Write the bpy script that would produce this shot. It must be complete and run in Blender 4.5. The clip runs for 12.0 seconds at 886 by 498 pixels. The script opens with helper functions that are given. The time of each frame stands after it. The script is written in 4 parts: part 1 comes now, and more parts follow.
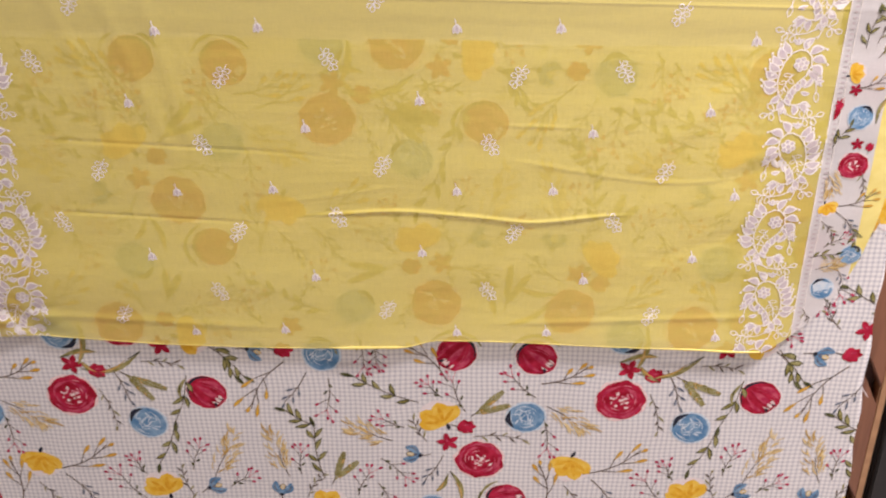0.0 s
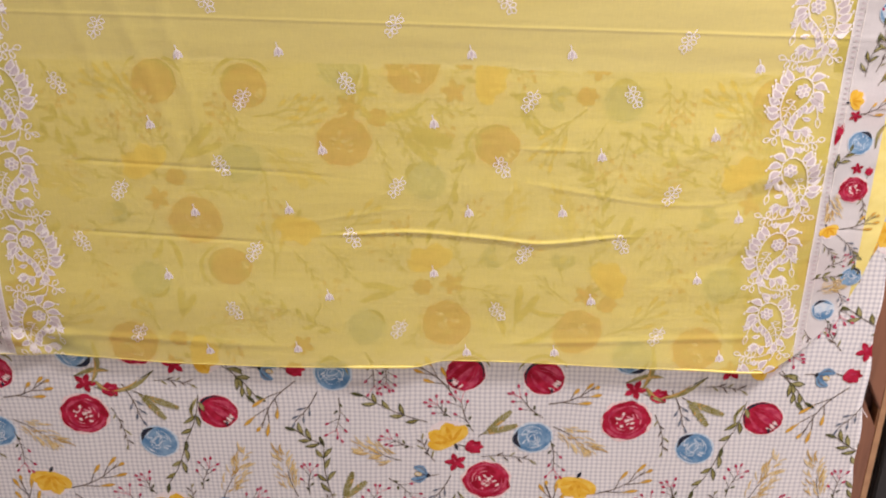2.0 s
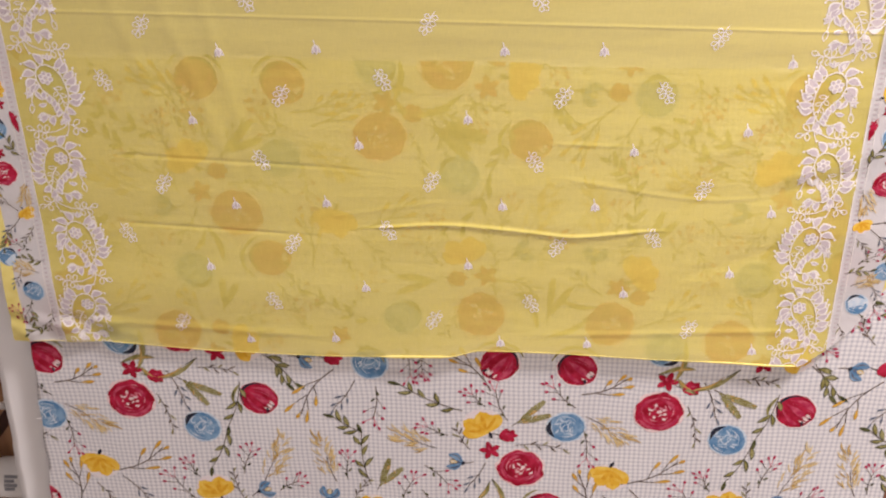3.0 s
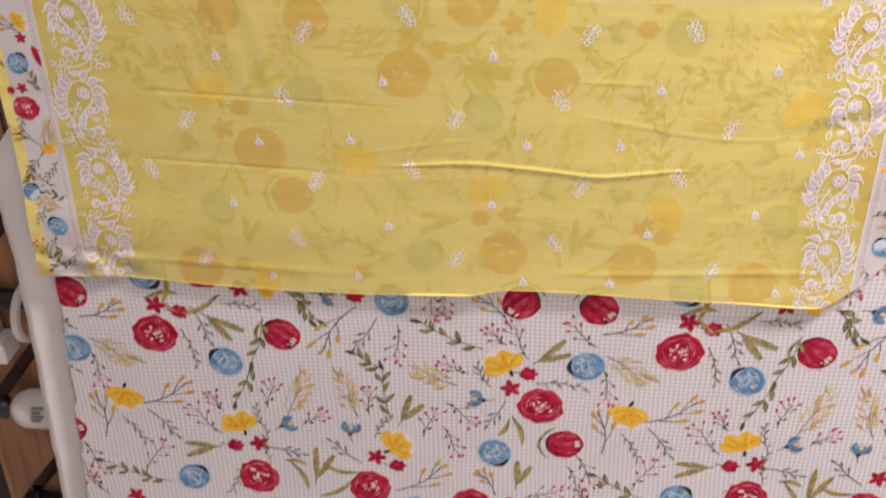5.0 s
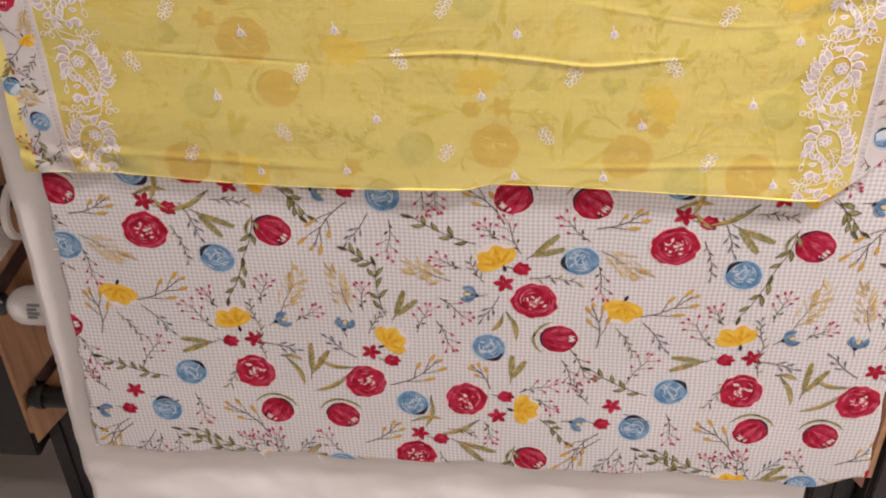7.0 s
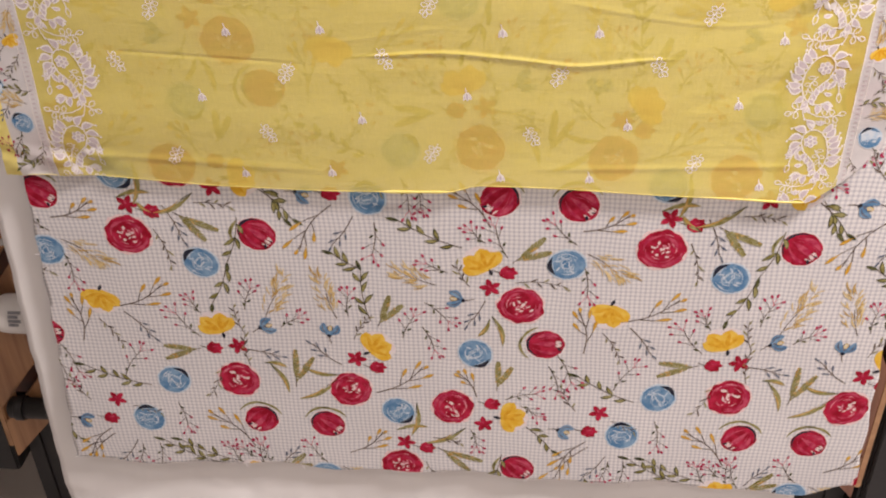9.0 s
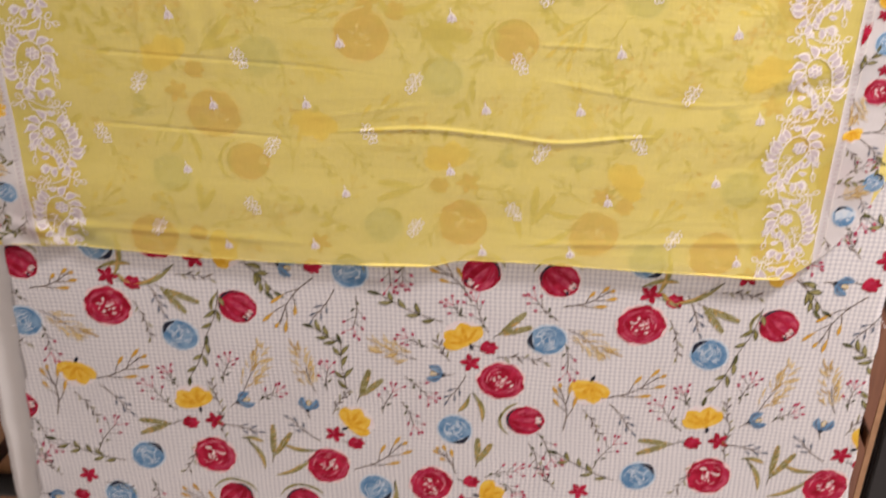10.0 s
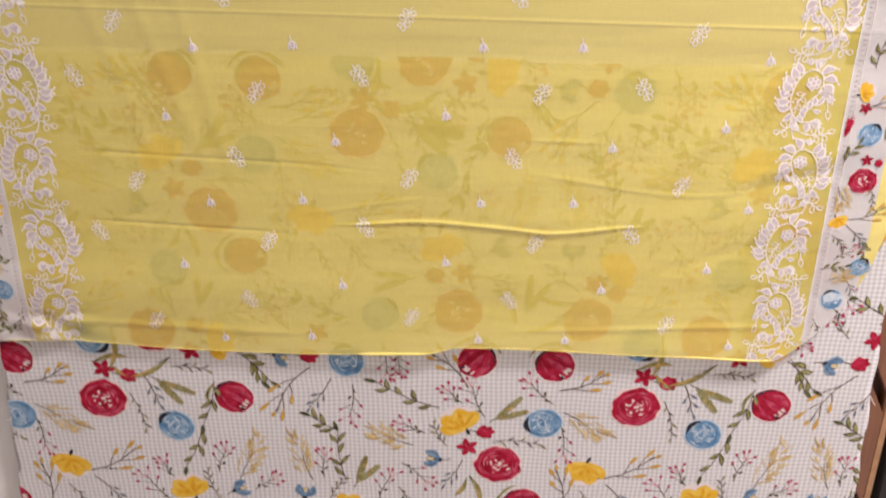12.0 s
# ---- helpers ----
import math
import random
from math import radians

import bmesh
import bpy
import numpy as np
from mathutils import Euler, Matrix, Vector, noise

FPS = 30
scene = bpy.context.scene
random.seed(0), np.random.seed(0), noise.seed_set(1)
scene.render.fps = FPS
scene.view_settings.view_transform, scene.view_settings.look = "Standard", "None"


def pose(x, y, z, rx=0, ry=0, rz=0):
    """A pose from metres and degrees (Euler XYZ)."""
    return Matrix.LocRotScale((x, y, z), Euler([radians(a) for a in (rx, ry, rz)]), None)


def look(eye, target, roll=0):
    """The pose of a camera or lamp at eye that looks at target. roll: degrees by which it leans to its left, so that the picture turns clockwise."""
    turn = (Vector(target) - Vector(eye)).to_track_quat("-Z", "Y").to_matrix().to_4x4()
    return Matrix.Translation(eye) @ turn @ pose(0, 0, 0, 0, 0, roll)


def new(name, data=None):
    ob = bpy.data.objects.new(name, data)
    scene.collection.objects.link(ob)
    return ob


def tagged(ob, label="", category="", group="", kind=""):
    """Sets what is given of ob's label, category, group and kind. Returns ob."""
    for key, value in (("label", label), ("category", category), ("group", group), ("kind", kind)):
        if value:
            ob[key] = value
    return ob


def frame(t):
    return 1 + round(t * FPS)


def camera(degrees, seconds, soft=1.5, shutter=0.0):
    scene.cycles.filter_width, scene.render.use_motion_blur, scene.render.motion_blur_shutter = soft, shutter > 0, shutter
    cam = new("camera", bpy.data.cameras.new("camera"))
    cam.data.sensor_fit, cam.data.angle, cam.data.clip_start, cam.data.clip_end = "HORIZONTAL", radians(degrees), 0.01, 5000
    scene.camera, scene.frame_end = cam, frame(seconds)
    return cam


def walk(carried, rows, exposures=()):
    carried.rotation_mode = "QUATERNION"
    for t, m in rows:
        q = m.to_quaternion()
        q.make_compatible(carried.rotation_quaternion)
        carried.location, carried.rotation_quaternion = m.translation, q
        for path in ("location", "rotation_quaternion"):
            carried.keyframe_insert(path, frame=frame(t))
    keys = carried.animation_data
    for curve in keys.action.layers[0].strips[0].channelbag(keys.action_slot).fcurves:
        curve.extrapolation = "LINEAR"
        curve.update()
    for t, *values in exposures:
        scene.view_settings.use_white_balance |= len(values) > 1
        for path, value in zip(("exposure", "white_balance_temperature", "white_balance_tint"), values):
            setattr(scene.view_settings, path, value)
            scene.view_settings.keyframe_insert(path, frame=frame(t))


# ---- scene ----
cam = camera(46.3, 12.0, soft=2.0, shutter=0.8)
PATH = [
    (0, (0.086, -1.005, 1.503), (0.036, 0.753, 0.549), -0.4),
    (0.5, (0.079, -1.02, 1.49), (0.013, 0.75, 0.562), -0.5),
    (1, (0.071, -1.032, 1.486), (0.009, 0.751, 0.581), -0.4),
    (1.5, (0.056, -1.041, 1.482), (0.028, 0.756, 0.606), 0.2),
    (2, (0.058, -1.039, 1.496), (0.035, 0.755, 0.611), 0.3),
    (2.5, (0.06, -1.044, 1.51), (0.016, 0.744, 0.614), 0.2),
    (3, (0.075, -1.054, 1.514), (-0.042, 0.723, 0.603), -0.8),
    (5, (0.066, -1.05, 1.515), (-0.078, 0.665, 0.497), -0.8),
    (5.5, (0.081, -1.053, 1.505), (-0.104, 0.622, 0.427), -1.9),
    (6, (0.086, -1.049, 1.5), (-0.093, 0.6, 0.383), -1.8),
    (6.5, (0.093, -1.038, 1.502), (-0.082, 0.581, 0.341), -1.9),
    (7, (0.095, -1.03, 1.501), (-0.075, 0.572, 0.316), -1.8),
    (9, (0.097, -1.042, 1.471), (-0.05, 0.595, 0.331), -1.3),
    (9.5, (0.096, -1.05, 1.466), (-0.049, 0.613, 0.364), -1.0),
    (10, (0.085, -1.056, 1.464), (-0.011, 0.672, 0.462), 0.3),
    (10.5, (0.077, -1.043, 1.49), (0.022, 0.7, 0.51), 0.9),
    (11, (0.074, -1.039, 1.503), (0.016, 0.7, 0.517), 0.7),
    (11.5, (0.077, -1.034, 1.516), (0.009, 0.708, 0.536), 0.2),
    (12, (0.06, -1.044, 1.518), (0.011, 0.726, 0.589), 0.0),
]
walk(cam, [(t, look(eye, target, roll)) for t, eye, target, roll in PATH], [(0, 0.0, 6500, 10), (5, 0.0, 6500, 10), (6.5, 0.0, 6730, 9), (9, 0.0, 6730, 9), (10.5, 0.03, 6600, 8), (12, 0.05, 6550, 8)])

# ---- world and light ----
world = bpy.data.worlds.new("world")
scene.world = world
world.use_nodes = True
world.node_tree.nodes["Background"].inputs[0].default_value = (1.0, 0.95, 0.93, 1)
world.node_tree.nodes["Background"].inputs[1].default_value = 0.13


def ceiling_lamp(name, x, y, z, sx, sy, power, colour):
    data = bpy.data.lights.new(name, "AREA")
    data.shape, data.size, data.size_y, data.energy, data.color = "RECTANGLE", sx, sy, power, colour
    ob = new(name, data)
    ob.matrix_world = pose(x, y, z)
    return ob


ceiling_lamp("overhead_area_light", 1.20, -0.62, 2.72, 0.5, 0.30, 92, (1.0, 0.905, 0.895))
# weak unseen fill, added to lift the left side of the cloths
ceiling_lamp("overhead_area_light", -0.9, -1.3, 2.72, 1.2, 0.3, 9, (1.0, 0.905, 0.895))


# ---- materials ----
def noise_mix(nt, base, dark, scale, detail=4.0, stretch=(1, 1, 1), lo=0.35, hi=0.65):
    """A colour that wanders between base and dark with a noise of that scale."""
    n = nt.nodes
    co = n.new("ShaderNodeTexCoord")
    mp = n.new("ShaderNodeMapping")
    mp.inputs["Scale"].default_value = stretch
    tex = n.new("ShaderNodeTexNoise")
    tex.inputs["Scale"].default_value, tex.inputs["Detail"].default_value = scale, detail
    ramp = n.new("ShaderNodeMapRange")
    ramp.inputs["From Min"].default_value, ramp.inputs["From Max"].default_value = lo, hi
    mix = n.new("ShaderNodeMix")
    mix.data_type = "RGBA"
    mix.inputs[6].default_value, mix.inputs[7].default_value = (*base, 1), (*dark, 1)
    nt.links.new(co.outputs["Object"], mp.inputs["Vector"])
    nt.links.new(mp.outputs["Vector"], tex.inputs["Vector"])
    nt.links.new(tex.outputs["Fac"], ramp.inputs["Value"])
    nt.links.new(ramp.outputs["Result"], mix.inputs["Factor"])
    return mix.outputs[2], tex.outputs["Fac"]


def simple(name, base, dark=None, scale=40, rough=0.8, bump=0.0, stretch=(1, 1, 1), metal=0.0, sheen=0.0, lo=0.35, hi=0.65):
    m = bpy.data.materials.new(name)
    m.use_nodes = True
    nt = m.node_tree
    p = nt.nodes["Principled BSDF"]
    p.inputs["Roughness"].default_value, p.inputs["Metallic"].default_value = rough, metal
    p.inputs["Specular IOR Level"].default_value = 0.2 if rough > 0.7 else 0.5
    p.inputs["Sheen Weight"].default_value = sheen
    colour, fac = noise_mix(nt, base, dark or tuple(c * 0.8 for c in base), scale, stretch=stretch, lo=lo, hi=hi)
    nt.links.new(colour, p.inputs["Base Color"])
    if bump:
        b = nt.nodes.new("ShaderNodeBump")
        b.inputs["Strength"].default_value, b.inputs["Distance"].default_value = bump, 0.002
        nt.links.new(fac, b.inputs["Height"])
        nt.links.new(b.outputs["Normal"], p.inputs["Normal"])
    return m


def math_node(nt, op, a, b=None, c=None):
    n = nt.nodes.new("ShaderNodeMath")
    n.operation = op
    for i, v in enumerate((a, b, c)):
        if v is None:
            continue
        if isinstance(v, (int, float)):
            n.inputs[i].default_value = v
        else:
            nt.links.new(v, n.inputs[i])
    return n.outputs[0]


def stripes(nt, coord, period, width):
    """1 on a woven stripe, 0 between, with soft edges."""
    f = math_node(nt, "FRACT", math_node(nt, "DIVIDE", coord, period))
    d = math_node(nt, "ABSOLUTE", math_node(nt, "SUBTRACT", f, 0.5))
    r = nt.nodes.new("ShaderNodeMapRange")
    r.interpolation_type = "SMOOTHSTEP"
    nt.links.new(d, r.inputs["Value"])
    r.inputs["From Min"].default_value, r.inputs["From Max"].default_value = width / 2 + 0.07, width / 2 - 0.07
    return r.outputs["Result"]


def gingham(name, period, white, line, strength):
    m = bpy.data.materials.new(name)
    m.use_nodes = True
    nt = m.node_tree
    p = nt.nodes["Principled BSDF"]
    p.inputs["Roughness"].default_value, p.inputs["Specular IOR Level"].default_value = 0.9, 0.15
    co = nt.nodes.new("ShaderNodeTexCoord")
    sep = nt.nodes.new("ShaderNodeSeparateXYZ")
    wob = nt.nodes.new("ShaderNodeTexNoise")
    wob.inputs["Scale"].default_value = 9
    nt.links.new(co.outputs["Object"], sep.inputs[0])
    nt.links.new(co.outputs["Object"], wob.inputs["Vector"])
    shift = math_node(nt, "MULTIPLY", math_node(nt, "SUBTRACT", wob.outputs["Fac"], 0.5), 0.012)
    across = stripes(nt, math_node(nt, "ADD", math_node(nt, "ADD", sep.outputs["X"], 5.0), shift), period, 0.42)
    down = stripes(nt, math_node(nt, "ADD", math_node(nt, "ADD", sep.outputs["Z"], 5.0), shift), period, 0.42)
    both = math_node(nt, "MULTIPLY", math_node(nt, "ADD", across, down), 0.5 * strength)
    base, fac = noise_mix(nt, white, tuple(c * 0.93 for c in white), 7)
    mix = nt.nodes.new("ShaderNodeMix")
    mix.data_type = "RGBA"
    nt.links.new(both, mix.inputs["Factor"])
    nt.links.new(base, mix.inputs[6])
    mix.inputs[7].default_value = (*line, 1)
    nt.links.new(mix.outputs[2], p.inputs["Base Color"])
    weave = nt.nodes.new("ShaderNodeTexNoise")
    weave.inputs["Scale"].default_value = 900
    b = nt.nodes.new("ShaderNodeBump")
    b.inputs["Strength"].default_value, b.inputs["Distance"].default_value = 0.25, 0.001
    nt.links.new(co.outputs["Object"], weave.inputs["Vector"])
    nt.links.new(weave.outputs["Fac"], b.inputs["Height"])
    nt.links.new(b.outputs["Normal"], p.inputs["Normal"])
    return m


def sheer(name, base, dark, clear, through_colour):
    """Thin voile: part of the light goes straight through, the rest meets yellow threads."""
    m = bpy.data.materials.new(name)
    m.use_nodes = True
    nt = m.node_tree
    p = nt.nodes["Principled BSDF"]
    out = nt.nodes["Material Output"]
    p.inputs["Roughness"].default_value, p.inputs["Specular IOR Level"].default_value = 0.55, 0.3
    p.inputs["Sheen Weight"].default_value = 0.3
    colour, fac = noise_mix(nt, base, dark, 6, stretch=(0.6, 1, 2.2))
    nt.links.new(colour, p.inputs["Base Color"])
    co = nt.nodes.new("ShaderNodeTexCoord")
    mp = nt.nodes.new("ShaderNodeMapping")
    mp.inputs["Scale"].default_value = (90, 90, 800)
    slub = nt.nodes.new("ShaderNodeTexNoise")
    slub.inputs["Scale"].default_value = 1.0
    slub.inputs["Detail"].default_value = 5
    nt.links.new(co.outputs["Object"], mp.inputs["Vector"])
    nt.links.new(mp.outputs["Vector"], slub.inputs["Vector"])
    mp2 = nt.nodes.new("ShaderNodeMapping")
    mp2.inputs["Scale"].default_value = (800, 90, 90)
    slub2 = nt.nodes.new("ShaderNodeTexNoise")
    slub2.inputs["Scale"].default_value = 1.0
    nt.links.new(co.outputs["Object"], mp2.inputs["Vector"])
    nt.links.new(mp2.outputs["Vector"], slub2.inputs["Vector"])
    threads = math_node(nt, "ADD", slub.outputs["Fac"], slub2.outputs["Fac"])
    tra = nt.nodes.new("ShaderNodeBsdfTransparent")
    tra.inputs[0].default_value = (*through_colour, 1)
    tl = nt.nodes.new("ShaderNodeBsdfTranslucent")
    nt.links.new(colour, tl.inputs[0])
    cloth = nt.nodes.new("ShaderNodeMixShader")
    cloth.inputs[0].default_value = 0.16
    nt.links.new(p.outputs[0], cloth.inputs[1])
    nt.links.new(tl.outputs[0], cloth.inputs[2])
    amount = math_node(nt, "ADD", math_node(nt, "MULTIPLY", math_node(nt, "SUBTRACT", threads, 1.0), 0.10), clear)
    mix = nt.nodes.new("ShaderNodeMixShader")
    nt.links.new(amount, mix.inputs[0])
    nt.links.new(cloth.outputs[0], mix.inputs[1])
    nt.links.new(tra.outputs[0], mix.inputs[2])
    nt.links.new(mix.outputs[0], out.inputs["Surface"])
    b = nt.nodes.new("ShaderNodeBump")
    b.inputs["Strength"].default_value, b.inputs["Distance"].default_value = 0.08, 0.001
    nt.links.new(threads, b.inputs["Height"])
    nt.links.new(b.outputs["Normal"], p.inputs["Normal"])
    return m


def ink(name, base, other, scale=130):
    """Watercolour print on cotton: two tones that run into one another."""
    return simple(name, base, other, scale=scale, rough=0.9, lo=0.4, hi=0.62)


GINGHAM = gingham("gingham_cotton", 0.0061, (0.82, 0.795, 0.795), (0.38, 0.38, 0.455), 0.67)
YELLOW_VOILE = sheer("yellow_voile", (0.965, 0.825, 0.195), (0.935, 0.785, 0.165), 0.34, (1.0, 0.99, 0.95))
WHITE_VOILE = sheer("white_voile", (0.88, 0.85, 0.86), (0.82, 0.79, 0.80), 0.16, (1.0, 1.0, 1.0))
YELLOW_EDGE = simple("yellow_edge_cotton", (0.86, 0.74, 0.27), (0.80, 0.67, 0.21), scale=60, rough=0.85)
STRIP_WHITE = simple("white_border_cotton", (0.80, 0.76, 0.78), (0.70, 0.66, 0.69), scale=25, rough=0.9)
SHEET_WHITE = simple("white_sheet_cotton", (0.90, 0.89, 0.895), (0.85, 0.83, 0.835), scale=5, rough=0.9, bump=0.15)
FLOOR_MAT = simple("pale_floor_tile", (0.62, 0.58, 0.56), (0.55, 0.51, 0.49), scale=3, rough=0.35)
WALL_MAT = simple("shop_wall_paint", (0.66, 0.62, 0.58), (0.60, 0.56, 0.52), scale=2, rough=0.9)
WOOD = simple("oiled_pine", (0.44, 0.235, 0.115), (0.27, 0.125, 0.060), scale=30, rough=0.5, bump=0.1, stretch=(2.2, 2.2, 0.14))
WOOD_RED = simple("red_brown_pine", (0.25, 0.105, 0.058), (0.15, 0.055, 0.032), scale=30, rough=0.5, bump=0.1, stretch=(2.2, 2.2, 0.14))
WOOD_END = simple("pine_edge", (0.46, 0.26, 0.135), (0.36, 0.19, 0.095), scale=60, rough=0.55)
# darkened wood tone: the shade inside the slots is put into the colour
WOOD_SLOT_SHADE = simple("slot_shade_wood", (0.13, 0.04, 0.022), (0.07, 0.022, 0.014), scale=30, rough=0.5)
BLACK = simple("black_powder_coat", (0.009, 0.0075, 0.009), (0.014, 0.012, 0.013), scale=90, rough=0.55)
PLASTIC = simple("white_plastic", (0.80, 0.78, 0.77), (0.72, 0.70, 0.69), scale=20, rough=0.4)
CARD = simple("white_card", (0.80, 0.77, 0.75), (0.74, 0.71, 0.69), scale=20, rough=0.8)
CAP = simple("black_plastic", (0.012, 0.012, 0.014), (0.02, 0.02, 0.022), scale=50, rough=0.35)
GREY_INK = simple("grey_ink", (0.22, 0.22, 0.25), (0.30, 0.30, 0.32), scale=200, rough=0.8)

HALO, RED, ROSE, PINK, PALE, BLUE, SKY, NAVY, GOLD, AMBER, OCHRE, OLIVE, DARKGREEN, BERRY, STEM, SLATE, STRAW = range(17)
PRINTS = [
    ink("print_halo", (0.80, 0.75, 0.76), (0.78, 0.68, 0.70)),
    ink("print_red", (0.30, 0.004, 0.022), (0.50, 0.02, 0.065), 75),
    ink("print_rose", (0.42, 0.02, 0.07), (0.56, 0.085, 0.15), 110),
    ink("print_pink", (0.72, 0.30, 0.36), (0.66, 0.18, 0.26)),
    ink("print_pale", (0.84, 0.70, 0.69), (0.80, 0.56, 0.58), 300),
    ink("print_blue", (0.095, 0.22, 0.40), (0.23, 0.37, 0.54), 75),
    ink("print_sky", (0.64, 0.70, 0.77), (0.48, 0.60, 0.73), 200),
    ink("print_navy", (0.018, 0.022, 0.045), (0.04, 0.04, 0.05)),
    ink("print_gold", (0.78, 0.45, 0.04), (0.84, 0.57, 0.10), 80),
    ink("print_amber", (0.70, 0.34, 0.022), (0.80, 0.46, 0.045), 150),
    ink("print_ochre", (0.50, 0.31, 0.085), (0.60, 0.42, 0.17), 200),
    ink("print_olive", (0.24, 0.21, 0.065), (0.37, 0.34, 0.16), 110),
    ink("print_dark_green", (0.042, 0.045, 0.022), (0.15, 0.15, 0.06), 110),
    ink("print_berry", (0.40, 0.015, 0.075), (0.52, 0.06, 0.14), 200),
    ink("print_stem", (0.085, 0.06, 0.052), (0.20, 0.15, 0.115), 120),
    ink("print_slate", (0.10, 0.12, 0.18), (0.20, 0.23, 0.29), 150),
    ink("print_straw", (0.70, 0.52, 0.24), (0.76, 0.62, 0.36), 150),
]
WHITE_INK, LILAC_INK = 0, 1
EMBROIDERY = [
    ink("white_pigment", (0.90, 0.86, 0.84), (0.86, 0.80, 0.76), 200),
    ink("lilac_pigment", (0.57, 0.49, 0.53), (0.64, 0.56, 0.57), 200),
]


# ---- building helpers ----
def mesh_object(name, verts, faces, mats, index=None, smooth=False):
    me = bpy.data.meshes.new(name)
    me.from_pydata(verts, [], faces)
    for m in mats:
        me.materials.append(m)
    if index is not None:
        me.polygons.foreach_set("material_index", np.array(index, dtype=np.int32))
    if smooth:
        me.polygons.foreach_set("use_smooth", np.ones(len(me.polygons), dtype=bool))
    me.update()
    return new(name, me)


def part(name, bm, material, parent, label=""):
    me = bpy.data.meshes.new(name)
    bm.to_mesh(me)
    bm.free()
    me.materials.append(material)
    ob = new(name, me)
    ob.parent = parent
    return tagged(ob, label)


def anchor(name, x, y, z, label, category, group="", kind=""):
    ob = new(name)
    ob.location = (x, y, z)
    ob.empty_display_size = 0.05
    bpy.context.view_layer.update()
    return tagged(ob, label, category, group, kind)


def adopt(ob, parent, label=""):
    """Make ob, built in world places, a part of parent."""
    ob.parent = parent
    ob.matrix_parent_inverse = Matrix.Translation(-parent.location)
    return tagged(ob, label)


def block(lo, hi, bevel=0.0):
    bm = bmesh.new()
    bmesh.ops.create_cube(bm, size=1)
    for v in bm.verts:
        v.co = Vector([(a + b) / 2 + c * (b - a) for a, b, c in zip(lo, hi, v.co)])
    if bevel:
        bmesh.ops.bevel(bm, geom=bm.edges[:], offset=bevel, segments=2, affect="EDGES")
    return bm


def lathe(profile, axis_from, axis_to, segments=28):
    """A turned body: (distance along the axis, radius) pairs round the line between two places."""
    a, b = Vector(axis_from), Vector(axis_to)
    turn = (b - a).to_track_quat("Z", "Y").to_matrix()
    bm = bmesh.new()
    rings = []
    for d, r in profile:
        rings.append([bm.verts.new(a + turn @ Vector((r * math.cos(2 * math.pi * k / segments), r * math.sin(2 * math.pi * k / segments), d))) for k in range(segments)])
    for one, two in zip(rings, rings[1:]):
        for k in range(segments):
            bm.faces.new((one[k], one[(k + 1) % segments], two[(k + 1) % segments], two[k]))
    bm.faces.new(rings[0][::-1])
    bm.faces.new(rings[-1])
    for f in bm.faces:
        f.smooth = len(f.verts) == 4
    return bm


# ---- the shop round the stand ----
def room():
    tagged(part("floor", block((-3.5, -3.5, -0.1), (3.5, 2.0, 0.0)), FLOOR_MAT, None, "pale polished shop floor"), kind="structure")
    tagged(part("ceiling", block((-3.5, -3.5, 2.8), (3.5, 2.0, 2.9)), WALL_MAT, None, "plain shop ceiling"), kind="structure")
    tagged(part("wall_north", block((-3.5, 1.9, 0.0), (3.5, 2.0, 2.8)), WALL_MAT, None, "plain painted shop wall"), kind="structure")
    tagged(part("wall_south", block((-3.5, -3.6, 0.0), (3.5, -3.5, 2.8)), WALL_MAT, None, "plain painted shop wall"), kind="structure")
    tagged(part("wall_west", block((-3.6, -3.5, 0.0), (-3.5, 2.0, 2.8)), WALL_MAT, None, "plain painted shop wall"), kind="structure")
    tagged(part("wall_east", block((3.5, -3.5, 0.0), (3.6, 2.0, 2.8)), WALL_MAT, None, "plain painted shop wall"), kind="structure")


room()


# ---- cloth surfaces: place across (u) and up (z) to the place in the room ----
def wave(u, z, s):
    return noise.noise(Vector((u * s, 3.7, z * s)))


def step(a, b, x):
    t = min(1.0, max(0.0, (x - a) / (b - a)))
    return t * t * (3 - 2 * t)


def floral_left(z):
    return -0.506 - 0.082 * max(0.0, 0.83 - z) + 0.0012 * math.sin(z * 90)


def floral_right(z):
    return 0.544 + 0.055 * max(0.0, 0.90 - z) + 0.0015 * math.sin(z * 70)


def floral_hem(u):
    return 0.357 + 0.004 * math.sin(u * 21 + 1.0) - 0.010 * step(0.22, 0.45, u) + 0.003 * math.sin(u * 47) + 0.014 * step(0.50, 0.56, u)


FLORAL_TOP = 1.202


def floral_crest(u):
    return 1.195 - 0.022 * u + 0.0012 * math.sin(u * 23)


def floral_place(u, z, lift=0.0):
    u = min(max(u, floral_left(z)), floral_right(z))
    z = min(max(z, floral_hem(u)), floral_crest(u))
    y = 0.0006 * wave(u, z, 9) - 0.0055 * step(0.60, 0.34, z) * (0.9 + 0.4 * math.sin(u * 9))
    return (u, y - lift, z)


def dupatta_hem(u):
    return 0.8325 + 0.0015 * math.sin(u * 17 + 0.5) + 0.009 * step(0.01, 0.05, u) * step(0.42, 0.12, u) + 0.012 * step(-0.25, -0.44, u) - 0.003 * step(0.33, 0.41, u)


def dupatta_right(z):
    return min(0.530, 0.4235 + 0.108 * (1 - math.exp(-max(0.0, z - 0.8316) / 0.077)))


def dupatta_left(z):
    return -0.518 + 0.004 * math.sin(z * 14)


def ridge(d, w):
    return math.exp(-(d / w) ** 2)


